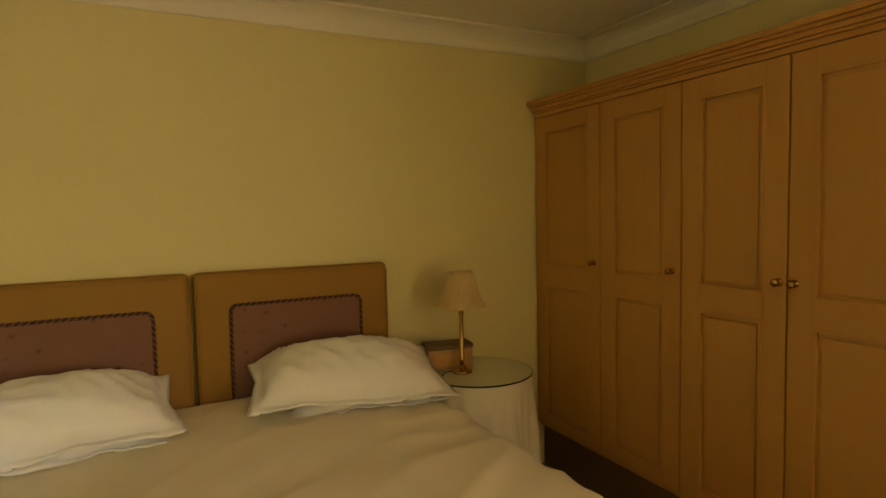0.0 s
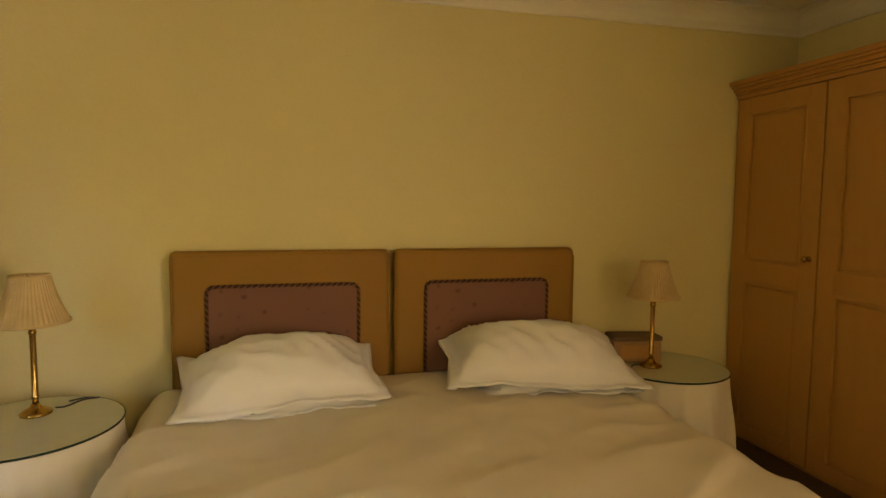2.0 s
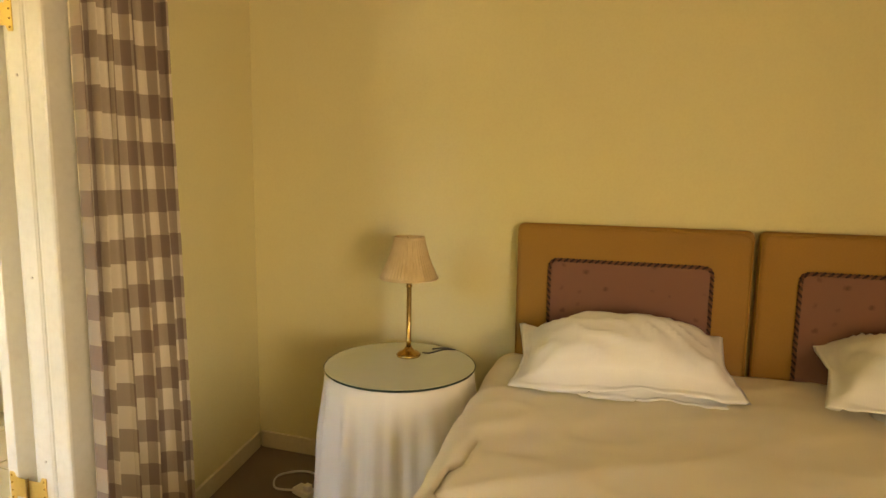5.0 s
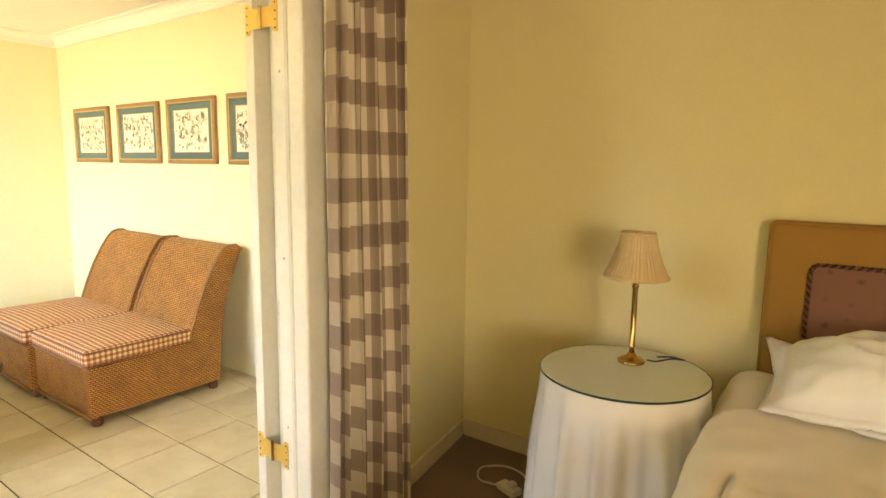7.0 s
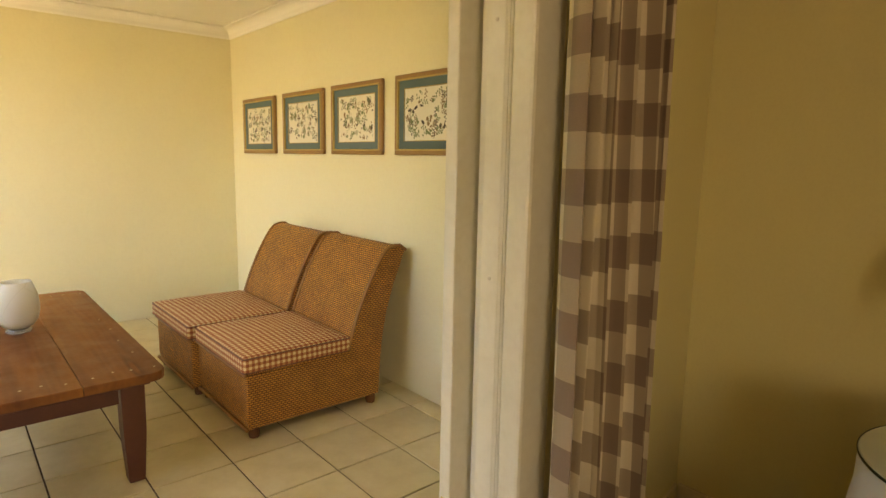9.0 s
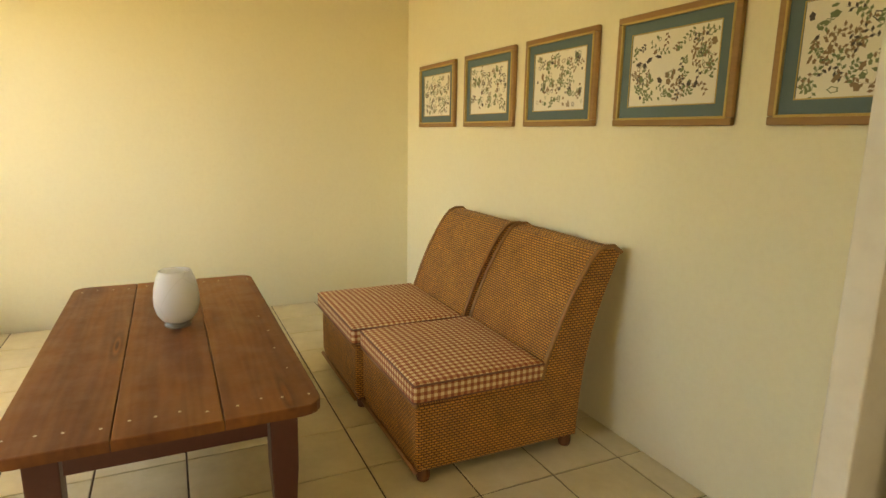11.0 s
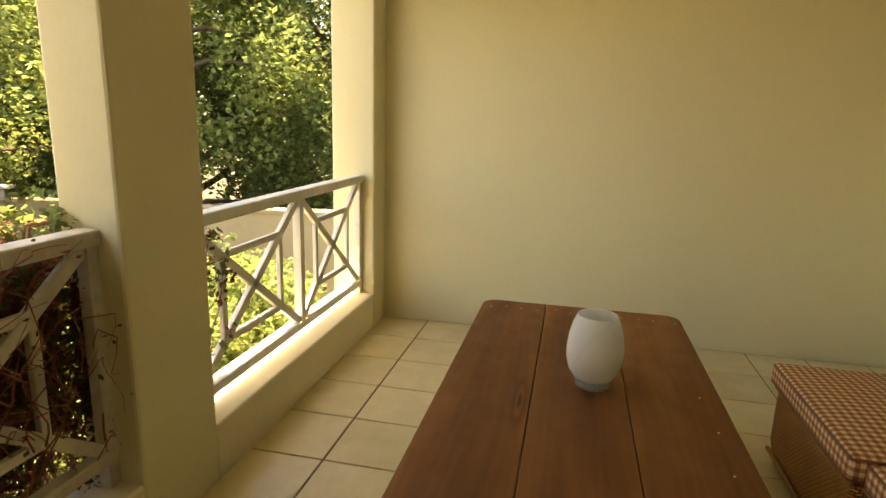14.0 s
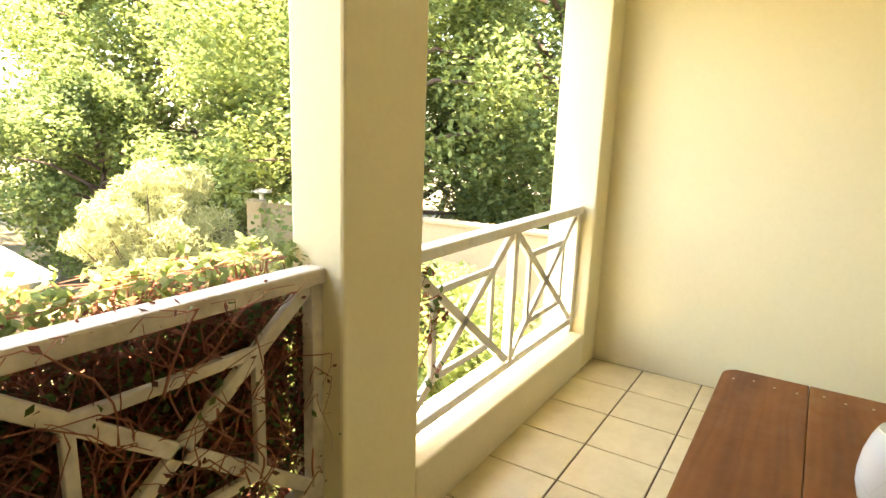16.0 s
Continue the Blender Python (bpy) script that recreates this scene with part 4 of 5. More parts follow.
# ---- balcony: wicker chairs ----
def wicker_chair(x0, x1, label, dy=0.0):
    """Armless seat; the box base runs up into a raked, curved back."""
    w = x1 - x0
    e = thing("wicker_chair", (x0, 1.705 + dy, 0), label, "chair", "wicker chairs side by side")
    # side outline in (y, z): base front, foot, back curve
    front, rear_foot = 0.0, 0.76
    back_inner = [(0.60, 0.36), (0.625, 0.45), (0.668, 0.57), (0.725, 0.70), (0.785, 0.81), (0.835, 0.885)]
    back_outer = [(0.998, 0.905), (0.965, 0.82), (0.915, 0.70), (0.868, 0.55), (0.838, 0.40), (0.822, 0.25), (0.81, 0.05)]
    bm = bmesh.new()
    poly = [(front + 0.012, 0.05), (front, 0.10), (front, 0.345)] + back_inner + [(0.865, 0.918), (0.905, 0.934), (0.955, 0.934)] + back_outer
    a = [bm.verts.new((0.008, y, z)) for y, z in poly]
    b = [bm.verts.new((w - 0.008, y, z)) for y, z in poly]
    bm.faces.new(a)
    bm.faces.new(list(reversed(b)))
    for k in range(len(poly)):
        n = (k + 1) % len(poly)
        bm.faces.new((a[k], b[k], b[n], a[n]))
    bmesh.ops.recalc_face_normals(bm, faces=bm.faces[:])
    es = [ed for ed in bm.edges if abs(ed.verts[0].co.x - ed.verts[1].co.x) < 1e-5]
    bmesh.ops.bevel(bm, geom=es, offset=0.016, segments=3, affect="EDGES", profile=0.5)
    lay = bm.loops.layers.uv.verify()
    for f in bm.faces:
        n = f.normal
        for lp in f.loops:
            c = lp.vert.co
            if abs(n.x) > 0.7:
                lp[lay].uv = (c.y, c.z)
            elif abs(n.z) > abs(n.y) * 1.6:
                lp[lay].uv = (c.x, c.y)
            else:
                lp[lay].uv = (c.x, c.z * 1.12)
    part("body", bm, M["wicker"], e, "woven wicker shell")
    # braided edges along the back and the base
    for px in (0.012, w - 0.012):
        pts = [(px, y - 0.002, z) for y, z in back_inner] + [(px, 0.865, 0.920), (px, 0.905, 0.936), (px, 0.955, 0.936), (px, 0.998, 0.906)]
        part("braid", tube(pts, 0.011, 8), M["braid"], e, "plaited wicker edge", True)
    part("braid", tube([(0.01, -0.002, 0.345), (w - 0.01, -0.002, 0.345)], 0.010, 8), M["braid"], e, "", True)
    part("braid", tube([(0.01, -0.002, 0.055), (w - 0.01, -0.002, 0.055)], 0.010, 8), M["braid"], e, "", True)
    for px in (0.04, w - 0.04):
        for py in (0.045, 0.765):
            part("foot", capped([(0.026, 0), (0.030, 0.02), (0.028, 0.055)], 14), M["wicker_dark"], e).location = (px, py, 0)
    return e


def seat_cushion(x0, x1, label, dy=0.0):
    w, d, h = x1 - x0, 0.635, 0.095
    e = thing("seat_cushion", (x0, 1.690 + dy, 0.347), label, "cushion", "gingham seat cushions")
    bm = box(0.0, w, 0.0, d, 0, h, 0.022, 4)
    bmesh.ops.subdivide_edges(bm, edges=[x for x in bm.edges if x.calc_length() > 0.2], cuts=9, use_grid_fill=True)
    for v in bm.verts:
        s, t = v.co.x / w * 2 - 1, v.co.y / d * 2 - 1
        crown = max(0, 1 - s * s) * max(0, 1 - t * t)
        if v.co.z > h * 0.5:
            v.co.z += 0.022 * crown + 0.004 * noise.noise((v.co.x * 7 + x0, v.co.y * 7, 0))
    box_uv(bm)
    part("cover", bm, M["gingham"], e, "", True)
    for z in (0.012, h - 0.010):
        k = 0.004
        part("piping", tube([(0.01, k, z), (w - 0.01, k, z), (w - k, 0.01, z), (w - k, d - 0.01, z)], 0.0045, 6), M["rope_gold"], e)
    return e


wicker_chair(-4.628, -3.888, "armless woven wicker chair leaning back to the wall")
wicker_chair(-5.365, -4.632, "armless woven wicker chair set a little forward", -0.03)
seat_cushion(-4.622, -3.893, "flat red gingham seat cushion on a wicker chair")
seat_cushion(-5.400, -4.636, "flat red gingham seat cushion on a wicker chair", -0.035)

# ---- balcony: plank table and glass vase ----
TX0, TX1, TY0, TY1, TZ = -5.627, -3.700, 0.350, 1.290, 0.533
tb = thing("coffee_table", ((TX0 + TX1) / 2, (TY0 + TY1) / 2, 0), "low red-brown stained pine table of three planks", "table")
tb_c = Vector(tb.location)
HL, HW = (TX1 - TX0) / 2, (TY1 - TY0) / 2
pw = 2 * HW / 3
for k in range(3):
    a, b = -HW + k * pw + (0.0 if k == 0 else 0.0014), -HW + (k + 1) * pw - (0.0 if k == 2 else 0.0014)
    cut = 0.07
    arc = [(cut * (1 - math.sin(radians(q))), cut * (1 - math.cos(radians(q)))) for q in (0, 22, 45, 68, 90)]
    out = [(-HL, a), (HL, a), (HL, b), (-HL, b)]
    if k == 0:
        out = [(-HL + p, a + q) for p, q in reversed(arc)] + [(HL - p, a + q) for p, q in arc] + [(HL, b), (-HL, b)]
    if k == 2:
        out = [(-HL, a), (HL, a)] + [(HL - p, b - q) for p, q in reversed(arc)] + [(-HL + p, b - q) for p, q in arc]
    bm = bmesh.new()
    lo = [bm.verts.new((x, y, TZ - 0.036)) for x, y in out]
    hi = [bm.verts.new((x, y, TZ)) for x, y in out]
    bm.faces.new(list(reversed(lo)))
    bm.faces.new(hi)
    for j in range(len(out)):
        n = (j + 1) % len(out)
        bm.faces.new((lo[j], lo[n], hi[n], hi[j]))
    bmesh.ops.bevel(bm, geom=[x for x in bm.edges if all(v.co.z > TZ - 0.001 for v in x.verts)], offset=0.004, segments=3, affect="EDGES", profile=0.5)
    part("plank", bm, M["plank"], tb)
for sx in (-1, 1):
    part("batten", box(sx * (HL - 0.10) - 0.05, sx * (HL - 0.10) + 0.05, -HW + 0.06, HW - 0.06, TZ - 0.062, TZ - 0.036, 0.004), M["table_edge"], tb)
    part("apron", box(sx * (HL - 0.135) - 0.012, sx * (HL - 0.135) + 0.012, -HW + 0.17, HW - 0.17, TZ - 0.15, TZ - 0.062, 0.003), M["table_edge"], tb)
    part("side_apron", box(-HL + 0.18, HL - 0.18, sx * (HW - 0.135) - 0.012, sx * (HW - 0.135) + 0.012, TZ - 0.15, TZ - 0.036, 0.003), M["table_edge"], tb)
    for sy in (-1, 1):
        bm = bmesh.new()
        cx, cy = sx * (HL - 0.165), sy * (HW - 0.115)
        rings = []
        for r, z in ((0.030, 0), (0.034, 0.02), (0.046, 0.24), (0.048, TZ - 0.062)):
            rings.append([bm.verts.new((cx + dx * r, cy + dy * r, z)) for dx, dy in ((-1, -1), (1, -1), (1, 1), (-1, 1))])
        bm.faces.new(list(reversed(rings[0])))
        bm.faces.new(rings[-1])
        for p, q in zip(rings, rings[1:]):
            for j in range(4):
                bm.faces.new((p[j], p[(j + 1) % 4], q[(j + 1) % 4], q[j]))
        bmesh.ops.bevel(bm, geom=bm.edges[:], offset=0.005, segments=2, affect="EDGES", profile=0.5)
        part("leg", bm, M["table_edge"], tb)
rnd = random.Random(4)
for sx in (1, -1):
    for k in range(3):
        for j in range(4):
            y = -HW + (k + (j + 0.5) / 4) * pw + rnd.uniform(-0.012, 0.012)
            x = sx * (HL - 0.10 + rnd.uniform(-0.02, 0.02))
            part("nail", capped([(0.0052, TZ - 0.002), (0.0052, TZ + 0.0006), (0.003, TZ + 0.0012)], 8), M["screw"], tb).location = (x, y, 0)
for j in range(4):
    part("nail", capped([(0.0045, TZ - 0.002), (0.0045, TZ + 0.0006), (0.003, TZ + 0.0012)], 8), M["screw"], tb).location = (0.62 - 0.23 * j, HW - 0.06 - 0.01 * (j % 2), 0)

vs = thing("glass_vase", (-4.735, 0.864, TZ), "frosted white glass hurricane vase on the table", "vase")
part("bowl", lathe([(0.040, 0.0205), (0.066, 0.033), (0.086, 0.062), (0.096, 0.102), (0.097, 0.138), (0.092, 0.185), (0.081, 0.228), (0.069, 0.256), (0.067, 0.260), (0.065, 0.256), (0.077, 0.228), (0.088, 0.185), (0.093, 0.138), (0.092, 0.102), (0.082, 0.065), (0.062, 0.038), (0.02, 0.027), (0.001, 0.026)], 64)[0], M["frosted"], vs, "frosted crackled bowl", True)
part("foot", capped([(0.056, 0.0), (0.059, 0.003), (0.058, 0.010), (0.050, 0.015), (0.044, 0.020)], 48), M["glass"], vs, "clear glass foot", True)

# ---- balcony: framed prints ----
def framed_print(x0, width, seed, label):
    z0, z1 = 1.466, 1.934
    w, h = width, z1 - z0
    e = thing("framed_print", (x0, BN, z0), label, "picture", "row of framed prints")
    t, fr = 0.028, 0.030
    part("backing", box(0.004, w - 0.004, -0.012, -0.002, 0.004, h - 0.004), M["ink_brown"], e)
    for name, b in (("frame_rail", (0, w, h - fr, h)), ("frame_rail", (0, w, 0, fr)), ("frame_stile", (0, fr, fr, h - fr)), ("frame_stile", (w - fr, w, fr, h - fr))):
        bm = box(b[0], b[1], -t, -0.004, b[2], b[3], 0.006, 3)
        part(name, bm, M["frame_gold"], e)
    bm = bmesh.new()
    i = fr - 0.004
    for b in ((i, w - i, h - i - 0.009, h - i), (i, w - i, i, i + 0.009), (i, i + 0.009, i + 0.009, h - i - 0.009), (w - i - 0.009, w - i, i + 0.009, h - i - 0.009)):
        add_box(bm, b[0], b[1], -t - 0.003, -0.012, b[2], b[3], 0.002)
    part("gilt_slip", bm, M["frame_edge"], e, "thin gold inner edge")
    mx, mz = 0.088, 0.085
    for b in ((fr, w - fr, h - mz, h - fr), (fr, w - fr, fr, mz), (fr, mx, mz, h - mz), (w - mx, w - fr, mz, h - mz)):
        part("mount_strip", box(b[0], b[1], -0.018, -0.013, b[2], b[3]), M["mat"], e, "blue-green card mount")
    bm = bmesh.new()
    for b in ((mx - 0.004, w - mx + 0.004, h - mz, h - mz + 0.004), (mx - 0.004, w - mx + 0.004, mz - 0.004, mz), (mx - 0.004, mx, mz, h - mz), (w - mx, w - mx + 0.004, mz, h - mz)):
        add_box(bm, b[0], b[1], -0.0195, -0.0181, b[2], b[3])
    part("mount_line", bm, M["frame_edge"], e)
    pp = part("print", box(mx - 0.001, w - mx + 0.001, -0.0150, -0.0128, mz - 0.001, h - mz + 0.001), M["paper"], e, "cream botanical print")
    rng = random.Random(seed)
    for mat, count in (("ink_green", 52), ("ink_brown", 34), ("ink_dark", 22)):
        bm = bmesh.new()
        for _ in range(count):
            cx, cz = rng.uniform(mx + 0.022, w - mx - 0.022), rng.uniform(mz + 0.022, h - mz - 0.022)
            kind = rng.random()
            y = -0.0153 - 0.0001 * rng.random()
            if kind < 0.45:   # leaf sprig
                an = rng.uniform(0, 6.28)
                ln = rng.uniform(0.025, 0.07)
                for j in range(5):
                    bx_, bz_ = cx + math.cos(an) * ln * (j / 5 - 0.5), cz + math.sin(an) * ln * (j / 5 - 0.5)
                    b2 = an + (0.9 if j % 2 else -0.9)
                    l2, w2 = 0.019, 0.0055
                    q = [(0, 0), (0.5 * l2, w2), (l2, 0), (0.5 * l2, -w2)]
                    vv = [bm.verts.new((bx_ + a * math.cos(b2) - c * math.sin(b2), y, bz_ + a * math.sin(b2) + c * math.cos(b2))) for a, c in q]
                    bm.faces.new(vv)
                vv = [bm.verts.new((cx + math.cos(an) * ln * sa - math.sin(an) * o, y, cz + math.sin(an) * ln * sa + math.cos(an) * o)) for sa, o in ((-0.5, 0.0008), (0.5, 0.0004), (0.5, -0.0004), (-0.5, -0.0008))]
                bm.faces.new(vv)
            else:             # seed, bulb or flower outline
                ra, rb, an = rng.uniform(0.006, 0.019), rng.uniform(0.005, 0.013), rng.uniform(0, 3.1)
                ring = kind > 0.78
                o, inn = [], []
                for j in range(14):
                    t_ = 2 * math.pi * j / 14
                    k_ = 1 + 0.18 * math.sin(5 * t_ + seed)
                    for lst, f_ in ((o, 1.0), (inn, 0.72)):
                        a, c = ra * k_ * f_ * math.cos(t_), rb * k_ * f_ * math.sin(t_)
                        lst.append((cx + a * math.cos(an) - c * math.sin(an), y, cz + a * math.sin(an) + c * math.cos(an)))
                ov = [bm.verts.new(p) for p in o]
                if ring:
                    iv = [bm.verts.new(p) for p in inn]
                    for j in range(14):
                        bm.faces.new((ov[j], ov[(j + 1) % 14], iv[(j + 1) % 14], iv[j]))
                else:
                    bm.faces.new(ov)
        part("drawing", bm, M[mat], pp)["kind"] = "stuff"
    return e


for k, (x0, w, lb) in enumerate(((-6.374, 0.643, "plants"), (-5.583, 0.643, "plants"), (-4.824, 0.62, "seeds and fruits"), (-4.066, 0.637, "stems and bulbs"), (-3.29, 0.64, "plants"))):
    framed_print(x0, w, 11 + 7 * k, "botanical print of %s in a brown-gold frame" % lb)

# ---- balcony: railings ----
def panel_bars(e, x0, x1, y, z0, z1, th, mat):
    """Crossed braces with an inner rectangle between them."""
    wx = (0, 1, 0)
    for a, b in (((x0, z0), (x1, z1)), ((x0, z1), (x1, z0))):
        part("brace", bar((a[0], y, a[1]), (b[0], y, b[1]), th * 0.62, th, wx), mat, e)
    f = 0.22
    xa, xb, za, zb = x0 + f * (x1 - x0), x1 - f * (x1 - x0), z0 + f * (z1 - z0), z1 - f * (z1 - z0)
    for x in (xa, xb):
        part("upright", bar((x, y + 0.001, za), (x, y + 0.001, zb), th * 0.55, th * 0.75, wx), mat, e)
    for z in (za, zb):
        part("cross_bar", bar((xa, y - 0.001, z), (xb, y - 0.001, z), th * 0.55, th * 0.75, wx), mat, e)


def railing(x0, x1, xm, y, zt, zb, label, mat):
    e = thing("balcony_railing", ((x0 + x1) / 2, y, 0.235), label, "railing", "balcony railings")
    off = Vector(e.location)
    before = set(bpy.data.objects)
    part("top_rail", bar((x0, y, zt - 0.026), (x1, y, zt - 0.026), 0.075, 0.052, (0, 1, 0), 0.008), mat, e)
    part("bottom_rail", bar((x0, y, zb), (x1, y, zb), 0.05, 0.045, (0, 1, 0), 0.006), mat, e)
    xs = [x0 + 0.022] + list(xm) + [x1 - 0.022]
    for x in xs:
        part("post", bar((x, y, 0.235 if x in (xs[0], xs[-1]) else zb), (x, y, zt - 0.05), 0.045, 0.045, (0, 1, 0)), mat, e)
    for a, b in zip(xs, xs[1:]):
        panel_bars(e, a + 0.02, b - 0.02, y, zb + 0.02, zt - 0.055, 0.042, mat)
    for ob in set(bpy.data.objects) - before:
        if ob.parent == e:
            ob.location = ob.location - off
    return e


railing(-6.45, -4.61, [-5.555], -0.65, 1.053, 0.315, "white painted timber railing with crossed braces", M["rail_paint"])
railing(-4.205, -2.33, [-3.27], -0.65, 1.083, 0.345, "weathered white railing with crossed braces, overgrown by creeper", M["rail_old"])

# roof end seen past the pier
rf = thing("roof_eave", (-6.80, -0.84, 2.36), "dark stained rafter ends of the eave", "eave")
for k in range(2):
    part("rafter", box(-0.10 + 0.16 * k, -0.04 + 0.16 * k, -0.32, 0.0, 0.02, 0.12, 0.004), M["rafter"], rf)
part("fascia", box(-0.14, 0.16, -0.345, -0.32, -0.01, 0.15, 0.004), M["rafter"], rf)
part("boarding", box(-0.14, 0.16, -0.32, -0.002, 0.122, 0.142), M["rafter"], rf)

# ---- garden ----
GZ = -1.9
gnd = sheet(90, 90, lambda u, v: ((u - 0.5) * 400, (v - 0.5) * 400, GZ + 0.10 * noise.noise((u * 300, v * 300, 0)) - (0.0 if max(abs(u - 0.5), abs(v - 0.5)) < 0.2 else 0.2)))
structure("ground", gnd, M["soil"], "garden ground with leaf litter", True)


def leaf_cloud(centres, size, count, rng, flat=0.5, jitter=1.0, shape="leaf"):
    """Many small pointed leaves round the given (centre, radius) clumps."""
    verts, faces = [], []
    tot = sum(r * r for _, r in centres)
    for c, r in centres:
        for _ in range(int(count * r * r / tot + rng.random())):
            d = Vector((rng.gauss(0, 1), rng.gauss(0, 1), rng.gauss(0, 1)))
            d.normalize()
            p = Vector(c) + d * r * (rng.random() ** 0.28) * jitter
            ax = Vector((rng.gauss(0, 1), rng.gauss(0, 1), rng.gauss(0, 1) * flat - 0.25)).normalized()
            up = Vector((rng.gauss(0, 0.6), rng.gauss(0, 0.6), 1))
            sd = ax.cross(up).normalized()
            s = size * rng.uniform(0.6, 1.35)
            wd_ = 0.32 if shape == "leaf" else 0.07
            k = len(verts)
            nrm = ax.cross(sd)
            verts += [p - ax * s * 0.5, p + sd * s * wd_ + nrm * s * 0.05, p + ax * s * 0.5, p - sd * s * wd_ + nrm * s * 0.05]
            faces.append((k, k + 1, k + 2, k + 3))
    me = bpy.data.meshes.new("crown")
    me.from_pydata([tuple(v) for v in verts], [], faces)
    return me


def tree(at, height, spread, seed, mats, label, leaves=16000, leaf=0.16, low=0.15):
    rng = random.Random(seed)
    e = thing("tree", at, label, "tree", "garden trees")
    bm = bmesh.new()
    lean = Vector((rng.uniform(-0.5, 0.5), rng.uniform(-0.5, 0.5), 0))
    trunk = [lean * (k / 6) ** 2 + Vector((0.08 * math.sin(k * 2 + seed), 0.08 * math.cos(k * 1.7), height * 0.85 * k / 6)) for k in range(7)]
    tube(trunk, 0.035 * height * 0.6, 10, bm, 0.03)
    clumps = []
    for k in range(22):
        f = low + (1 - low) * k / 21
        base = lean * f * f + Vector((0, 0, height * 0.82 * f * 0.92))
        an = k * 2.4 + rng.uniform(-0.4, 0.4)
        reach = spread * math.sin(math.pi * (0.18 + 0.74 * f)) * rng.uniform(0.55, 1.05)
        tip = base + Vector((math.cos(an) * reach, math.sin(an) * reach, rng.uniform(0.0, 0.16) * height))
        mid = (base + tip) / 2 + Vector((0, 0, 0.04 * height))
        tube([base, mid, tip], 0.012 * height * (1.1 - 0.6 * f), 6, bm, 0.012)
        for j in range(4):
            clumps.append((tip + Vector((rng.gauss(0, 0.35), rng.gauss(0, 0.35), rng.gauss(0, 0.3))) * spread * 0.42, spread * rng.uniform(0.16, 0.34)))
    part("trunk", bm, M["bark"], e, "", True)
    split = [clumps[0::2], clumps[1::2]]
    for cl, mt in zip(split, mats):
        me = leaf_cloud(cl, leaf * 0.72, int(leaves * 0.85), rng)
        me.materials.append(M[mt])
        ob = new("crown", me)
        ob.parent = e
    return e


tree((-12.5, -7.5, GZ), 8.5, 3.2, 1, ("leaf_a", "leaf_b"), "tall leafy green tree behind the boundary wall", 30000, 0.17, 0.1)
tree((-17.0, -9.5, GZ), 10.5, 3.6, 2, ("leaf_c", "leaf_a"), "tall dark green tree", 24000, 0.2, 0.1)
tree((-13.5, -12.5, GZ), 9.5, 3.6, 3, ("leaf_a", "leaf_b"), "broad green tree in sunlight", 28000, 0.19, 0.1)
tree((-13.2, -16.5, GZ), 10.0, 3.6, 4, ("leaf_a", "leaf_b"), "broad green tree in sunlight", 26000, 0.19, 0.1)
tree((-15.5, -4.6, GZ), 8.5, 2.8, 5, ("leaf_c", "leaf_a"), "tall dark green tree", 22000, 0.18, 0.08)
tree((-19.5, -15.5, GZ), 12.0, 4.2, 6, ("leaf_c", "leaf_a"), "tall dark green tree far back", 22000, 0.24, 0.1)
tree((-15.0, -20.0, GZ), 11.0, 4.4, 7, ("leaf_a", "leaf_b"), "tall green tree far back", 22000, 0.25, 0.1)
tree((-20.5, -5.5, GZ), 12.0, 4.0, 8, ("leaf_c", "leaf_c"), "tall dark green tree far back", 20000, 0.25, 0.05)
tree((-6.5, -18.0, GZ), 7.0, 3.4, 9, ("leaf_c", "leaf_a"), "dark green tree at the back of the garden", 18000, 0.22, 0.05)
tree((-9.6, -12.4, GZ), 4.6, 2.0, 10, ("leaf_c", "leaf_a"), "small dark green tree", 16000, 0.16, 0.05)


def bush(at, r, h, seed, mat, label, leaves=5000, leaf=0.10, shape="leaf", name="bush"):
    rng = random.Random(seed)
    e = thing(name, at, label, "bush", "garden bushes")
    bm = bmesh.new()
    cl = []
    fine = shape == "blade"
    for k in range(40 if fine else 13):
        an, f = k * 2.4, rng.uniform(0.2, 1)
        tip = Vector((math.cos(an) * r * f * 0.9, math.sin(an) * r * f * 0.9, h * (1 - 0.45 * f * f) * rng.uniform(0.62, 1)))
        tube([(0, 0, 0), tip * 0.5 + Vector((0, 0, 0.1)), tip], 0.02, 5, bm, 0.006)
        cl.append((tip, r * (rng.uniform(0.12, 0.26) if fine else rng.uniform(0.28, 0.45))))
        cl.append((tip * 0.6, r * (rng.uniform(0.18, 0.3) if fine else rng.uniform(0.28, 0.4))))
    part("stem", bm, M["bark"], e)
    me = leaf_cloud(cl, leaf, leaves, rng, 0.8, 1.0, shape)
    me.materials.append(M[mat])
    ob = new("foliage", me)
    ob.parent = e
    return e


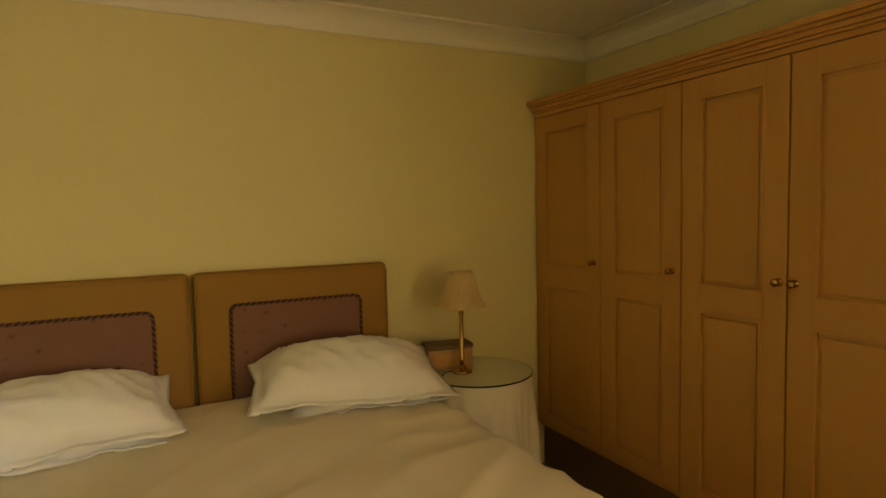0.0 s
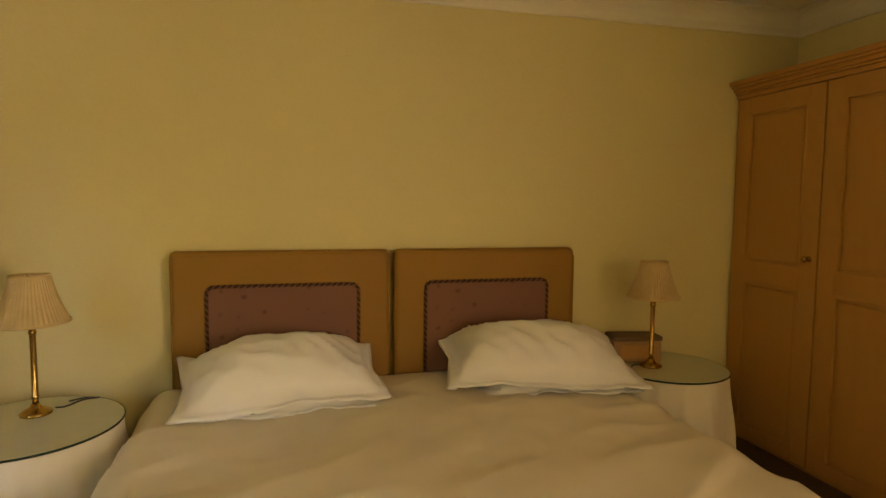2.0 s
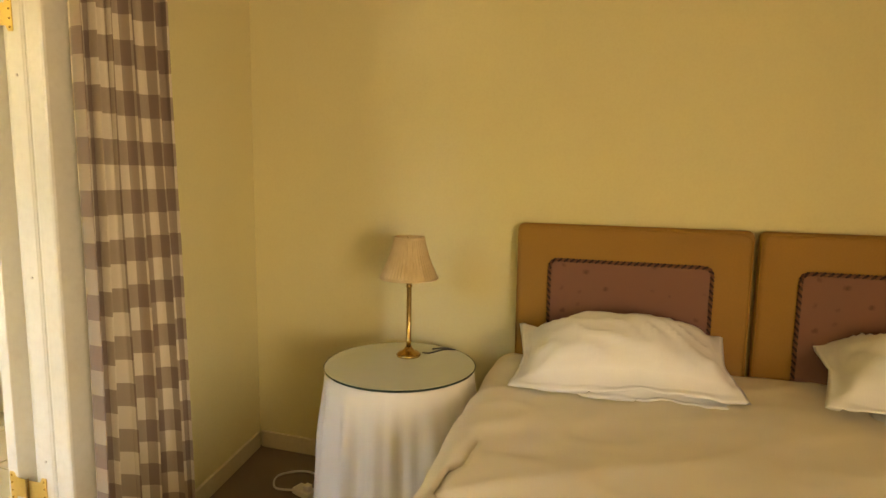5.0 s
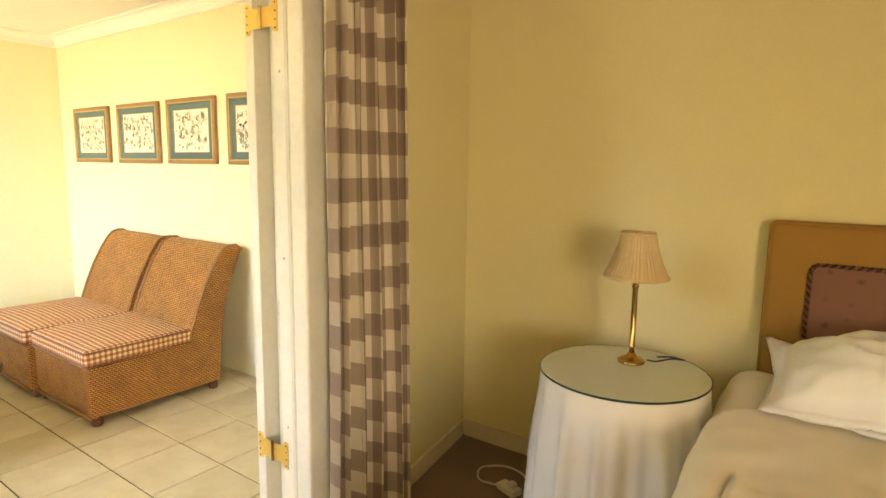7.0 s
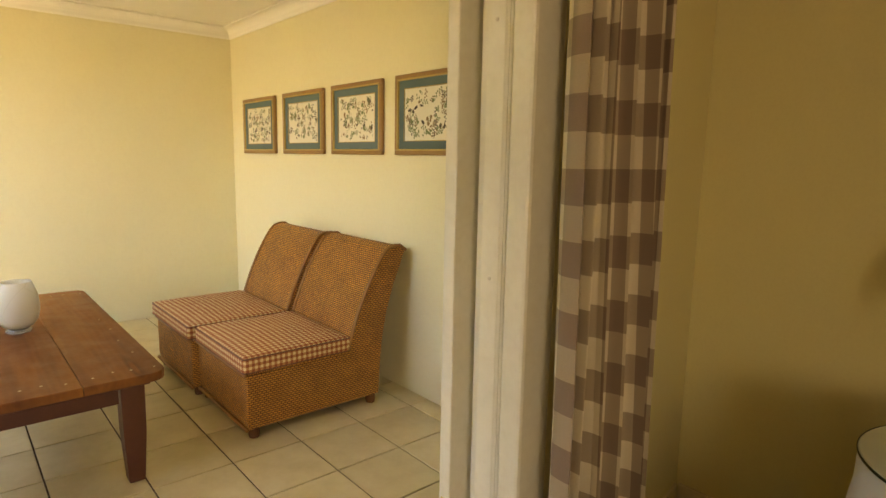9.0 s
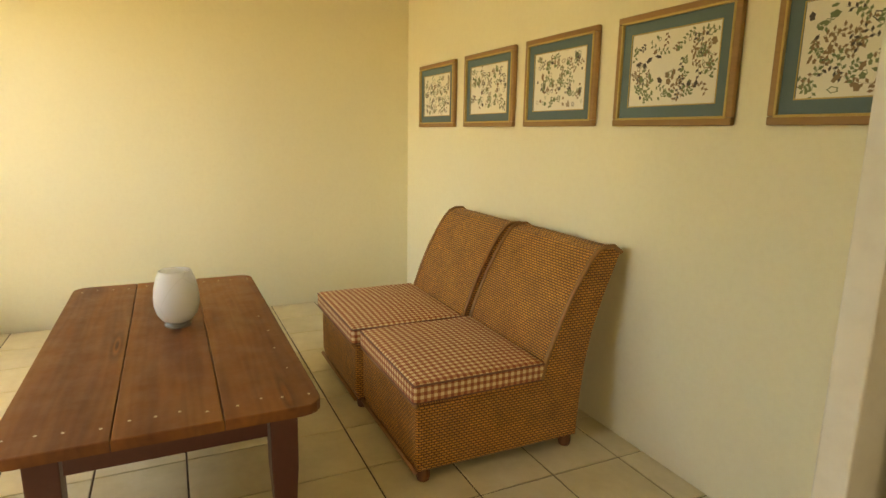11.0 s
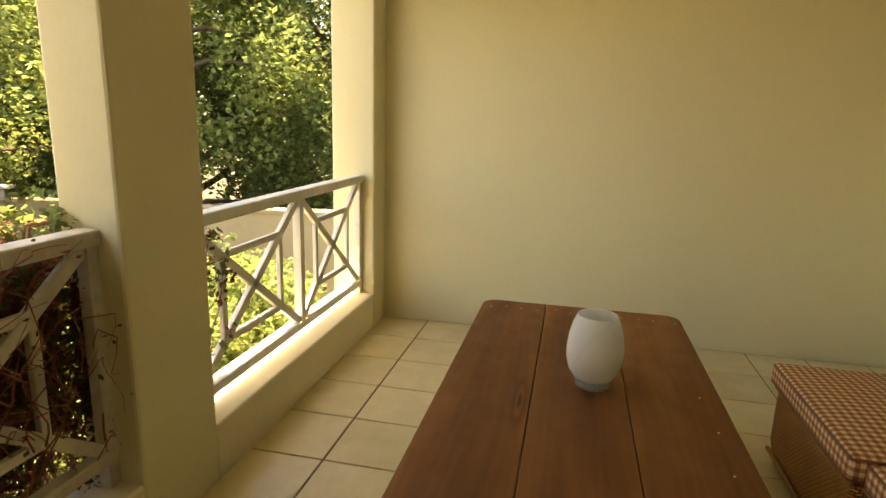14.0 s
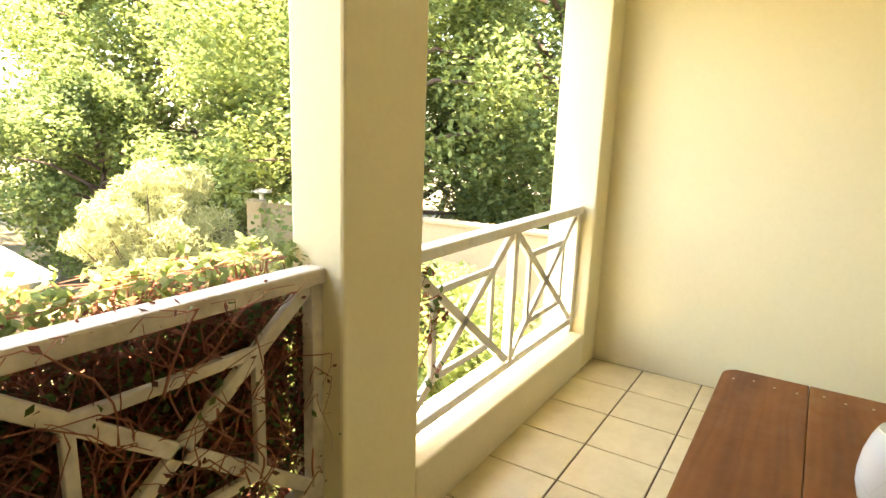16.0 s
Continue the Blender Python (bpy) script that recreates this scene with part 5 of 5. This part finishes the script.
bush((-8.0, -7.9, GZ), 1.25, 2.75, 21, "leaf_dry", "pale feathery straw-green shrub in the sun", 34000, 0.14, "blade")
bush((-9.3, -7.2, GZ), 1.0, 1.55, 22, "leaf_dry", "pale feathery straw-green shrub in the sun", 14000, 0.13, "blade")
for k, (x, y, r, h, mt) in enumerate(((-6.0, -2.6, 0.8, 1.7, "leaf_b"), (-7.2, -2.8, 0.8, 1.6, "leaf_b"), (-8.4, -2.7, 0.8, 1.6, "leaf_b"), (-9.3, -3.2, 0.9, 1.7, "leaf_a"), (-6.6, -4.2, 0.9, 1.3, "leaf_a"), (-8.0, -4.4, 0.9, 1.3, "leaf_b"), (-5.2, -3.6, 0.8, 1.3, "leaf_a"), (-4.6, -2.4, 0.7, 1.9, "leaf_a"), (-9.6, -4.6, 0.9, 1.4, "leaf_b"))):
    bush((x, y, GZ), r, h, 31 + k, mt, "low sunlit green shrub below the balcony", 4500, 0.09)

# boundary wall with piers
bw = thing("boundary_wall", (-11.6, -6.0, GZ), "tan plastered garden wall with square piers", "wall")
p0, p1 = Vector((-11.5, -1.2, 0)), Vector((-10.5, -8.75, 0))
d = (p1 - p0).normalized()
def wall_at(s, dz=0.0):
    return p0 + d * s + Vector((0, 0, dz)) - (Vector(bw.location) - Vector((0, 0, GZ)))
ln = (p1 - p0).length
bm = bar(wall_at(0, 0.90), wall_at(ln, 0.90), 1.8, 0.2, (0, 0, 1), 0.01)
part("wall", bm, M["boundary"], bw)
part("coping", bar(wall_at(0, 1.83), wall_at(ln, 1.83), 0.06, 0.28, (0, 0, 1), 0.01), M["boundary"], bw)
for k in range(2):
    c = wall_at(0.3 + k * (ln - 0.6))
    part("pier", box(c.x - 0.2, c.x + 0.2, c.y - 0.2, c.y + 0.2, -0.1, 1.85, 0.015), M["boundary"], bw)
gl = thing("garden_light", (-10.54, -8.45, GZ + 1.85), "round metal garden light on the wall pier", "garden light")
part("stem", capped([(0.05, 0), (0.05, 0.12), (0.03, 0.14)], 16), M["galv"], gl)
part("cap", capped([(0.05, 0.14), (0.20, 0.16), (0.19, 0.19), (0.06, 0.23)], 24), M["galv"], gl, "round metal cap", True)

sr = thing("shed", (-5.4, -10.0, GZ), "low garden shed with a pale sloping sheet roof", "shed")
part("wall", box(-1.2, 1.3, -1.3, 1.2, 0, 1.05), M["boundary"], sr)
rr_ = part("roof", bar((0.05, -1.6, 1.35), (0.05, 1.5, 1.05), 3.0, 0.04, (1, 0, 0), 0.004), M["roof_white"], sr, "pale sheet roof")

# creeper on the railing
def creeper(x0, x1, y, z0, z1, seed, stems, leaves, mats, label, leaf=0.05, thick=0.10):
    rng = random.Random(seed)
    e = tagged(thing("creeper", ((x0 + x1) / 2, y, z0), label, "creeper"), kind="stuff")
    o = Vector(e.location)
    bm = bmesh.new()
    cl = []
    for _ in range(stems):
        p = Vector((rng.uniform(x0, x1), y + rng.uniform(-thick, thick * 0.25), rng.uniform(z0, z0 + 0.82 * (z1 - z0))))
        dirn = Vector((rng.uniform(-0.6, 0.6), 0, 1)).normalized()
        pts = []
        for k in range(9):
            pts.append(p - o)
            dirn = (dirn + Vector((rng.gauss(0, 0.5), rng.gauss(0, 0.22), rng.gauss(0, 0.35)))).normalized()
            p = p + dirn * rng.uniform(0.03, 0.09)
            p.x, p.y, p.z = min(x1, max(x0, p.x)), min(y + 0.06, max(y - thick * 1.3, p.y)), min(z1 + 0.03, max(z0, p.z))
        tube(pts, rng.uniform(0.0014, 0.0042), 4, bm, 0.0010)
        cl += [(q, 0.04) for q in pts[3:]]
    part("stems", bm, M["twig"], e, "tangled red-brown stems")
    for mt, share in mats:
        sub = [c for c in cl if rng.random() < share]
        me = leaf_cloud(sub, leaf, int(leaves * share), rng, 0.9, 1.0)
        me.materials.append(M[mt])
        ob = new("leaves", me)
        ob.parent = e
    return e


creeper(-4.19, -2.35, -0.755, 0.245, 0.97, 61, 2200, 52000, (("leaf_red", 0.72), ("leaf_c", 0.28)), "tangled red-brown creeper on the railing", 0.026, 0.11)
creeper(-4.17, -2.35, -0.62, 0.30, 1.05, 64, 170, 420, (("leaf_red", 0.6), ("leaf_c", 0.4)), "loose creeper stems hanging over the railing bars", 0.024, 0.05)
creeper(-4.19, -2.35, -0.79, 0.98, 1.07, 62, 110, 1500, (("leaf_a", 0.6), ("leaf_b", 0.4)), "fresh green creeper shoots along the top rail", 0.034, 0.13)
creeper(-4.82, -4.63, -0.67, 0.25, 0.97, 63, 26, 320, (("leaf_c", 0.8), ("leaf_red", 0.4)), "thin creeper climbing the railing beside the pillar", 0.035, 0.05)

# ---- floor tiles, each a piece ----
TXP, TYP, G = 0.3668, 0.3535, 0.008
bal = bpy.data.objects["balcony_floor"]
cache = {}


def tile_mesh(sx, sy):
    key = (round(sx, 3), round(sy, 3))
    if key not in cache:
        bm = box(-sx / 2, sx / 2, -sy / 2, sy / 2, -0.006, 0.0)
        top = [e for e in bm.edges if all(v.co.z > -0.001 for v in e.verts)]
        bmesh.ops.bevel(bm, geom=top, offset=0.002, segments=1, affect="EDGES", profile=0.5)
        me = bpy.data.meshes.new("tile")
        bm.to_mesh(me)
        bm.free()
        me.materials.append(M["tile"])
        cache[key] = me
    return cache[key]


x_lines = [-6.300 + TXP * k for k in range(-2, 13)]
y_lines = [-0.203 + TYP * k for k in range(-2, 10)]
for xa, xb in zip(x_lines, x_lines[1:]):
    for ya, yb in zip(y_lines, y_lines[1:]):
        a, b = max(xa, BW) + G / 2, min(xb, WO) - G / 2
        c, dd = max(ya, FACE) + G / 2, min(yb, BN) - G / 2
        if b - a < 0.02 or dd - c < 0.02:
            continue
        ob = new("tile", tile_mesh(b - a, dd - c))
        ob.parent = bal
        ob.location = ((a + b) / 2, (c + dd) / 2, 0.0)
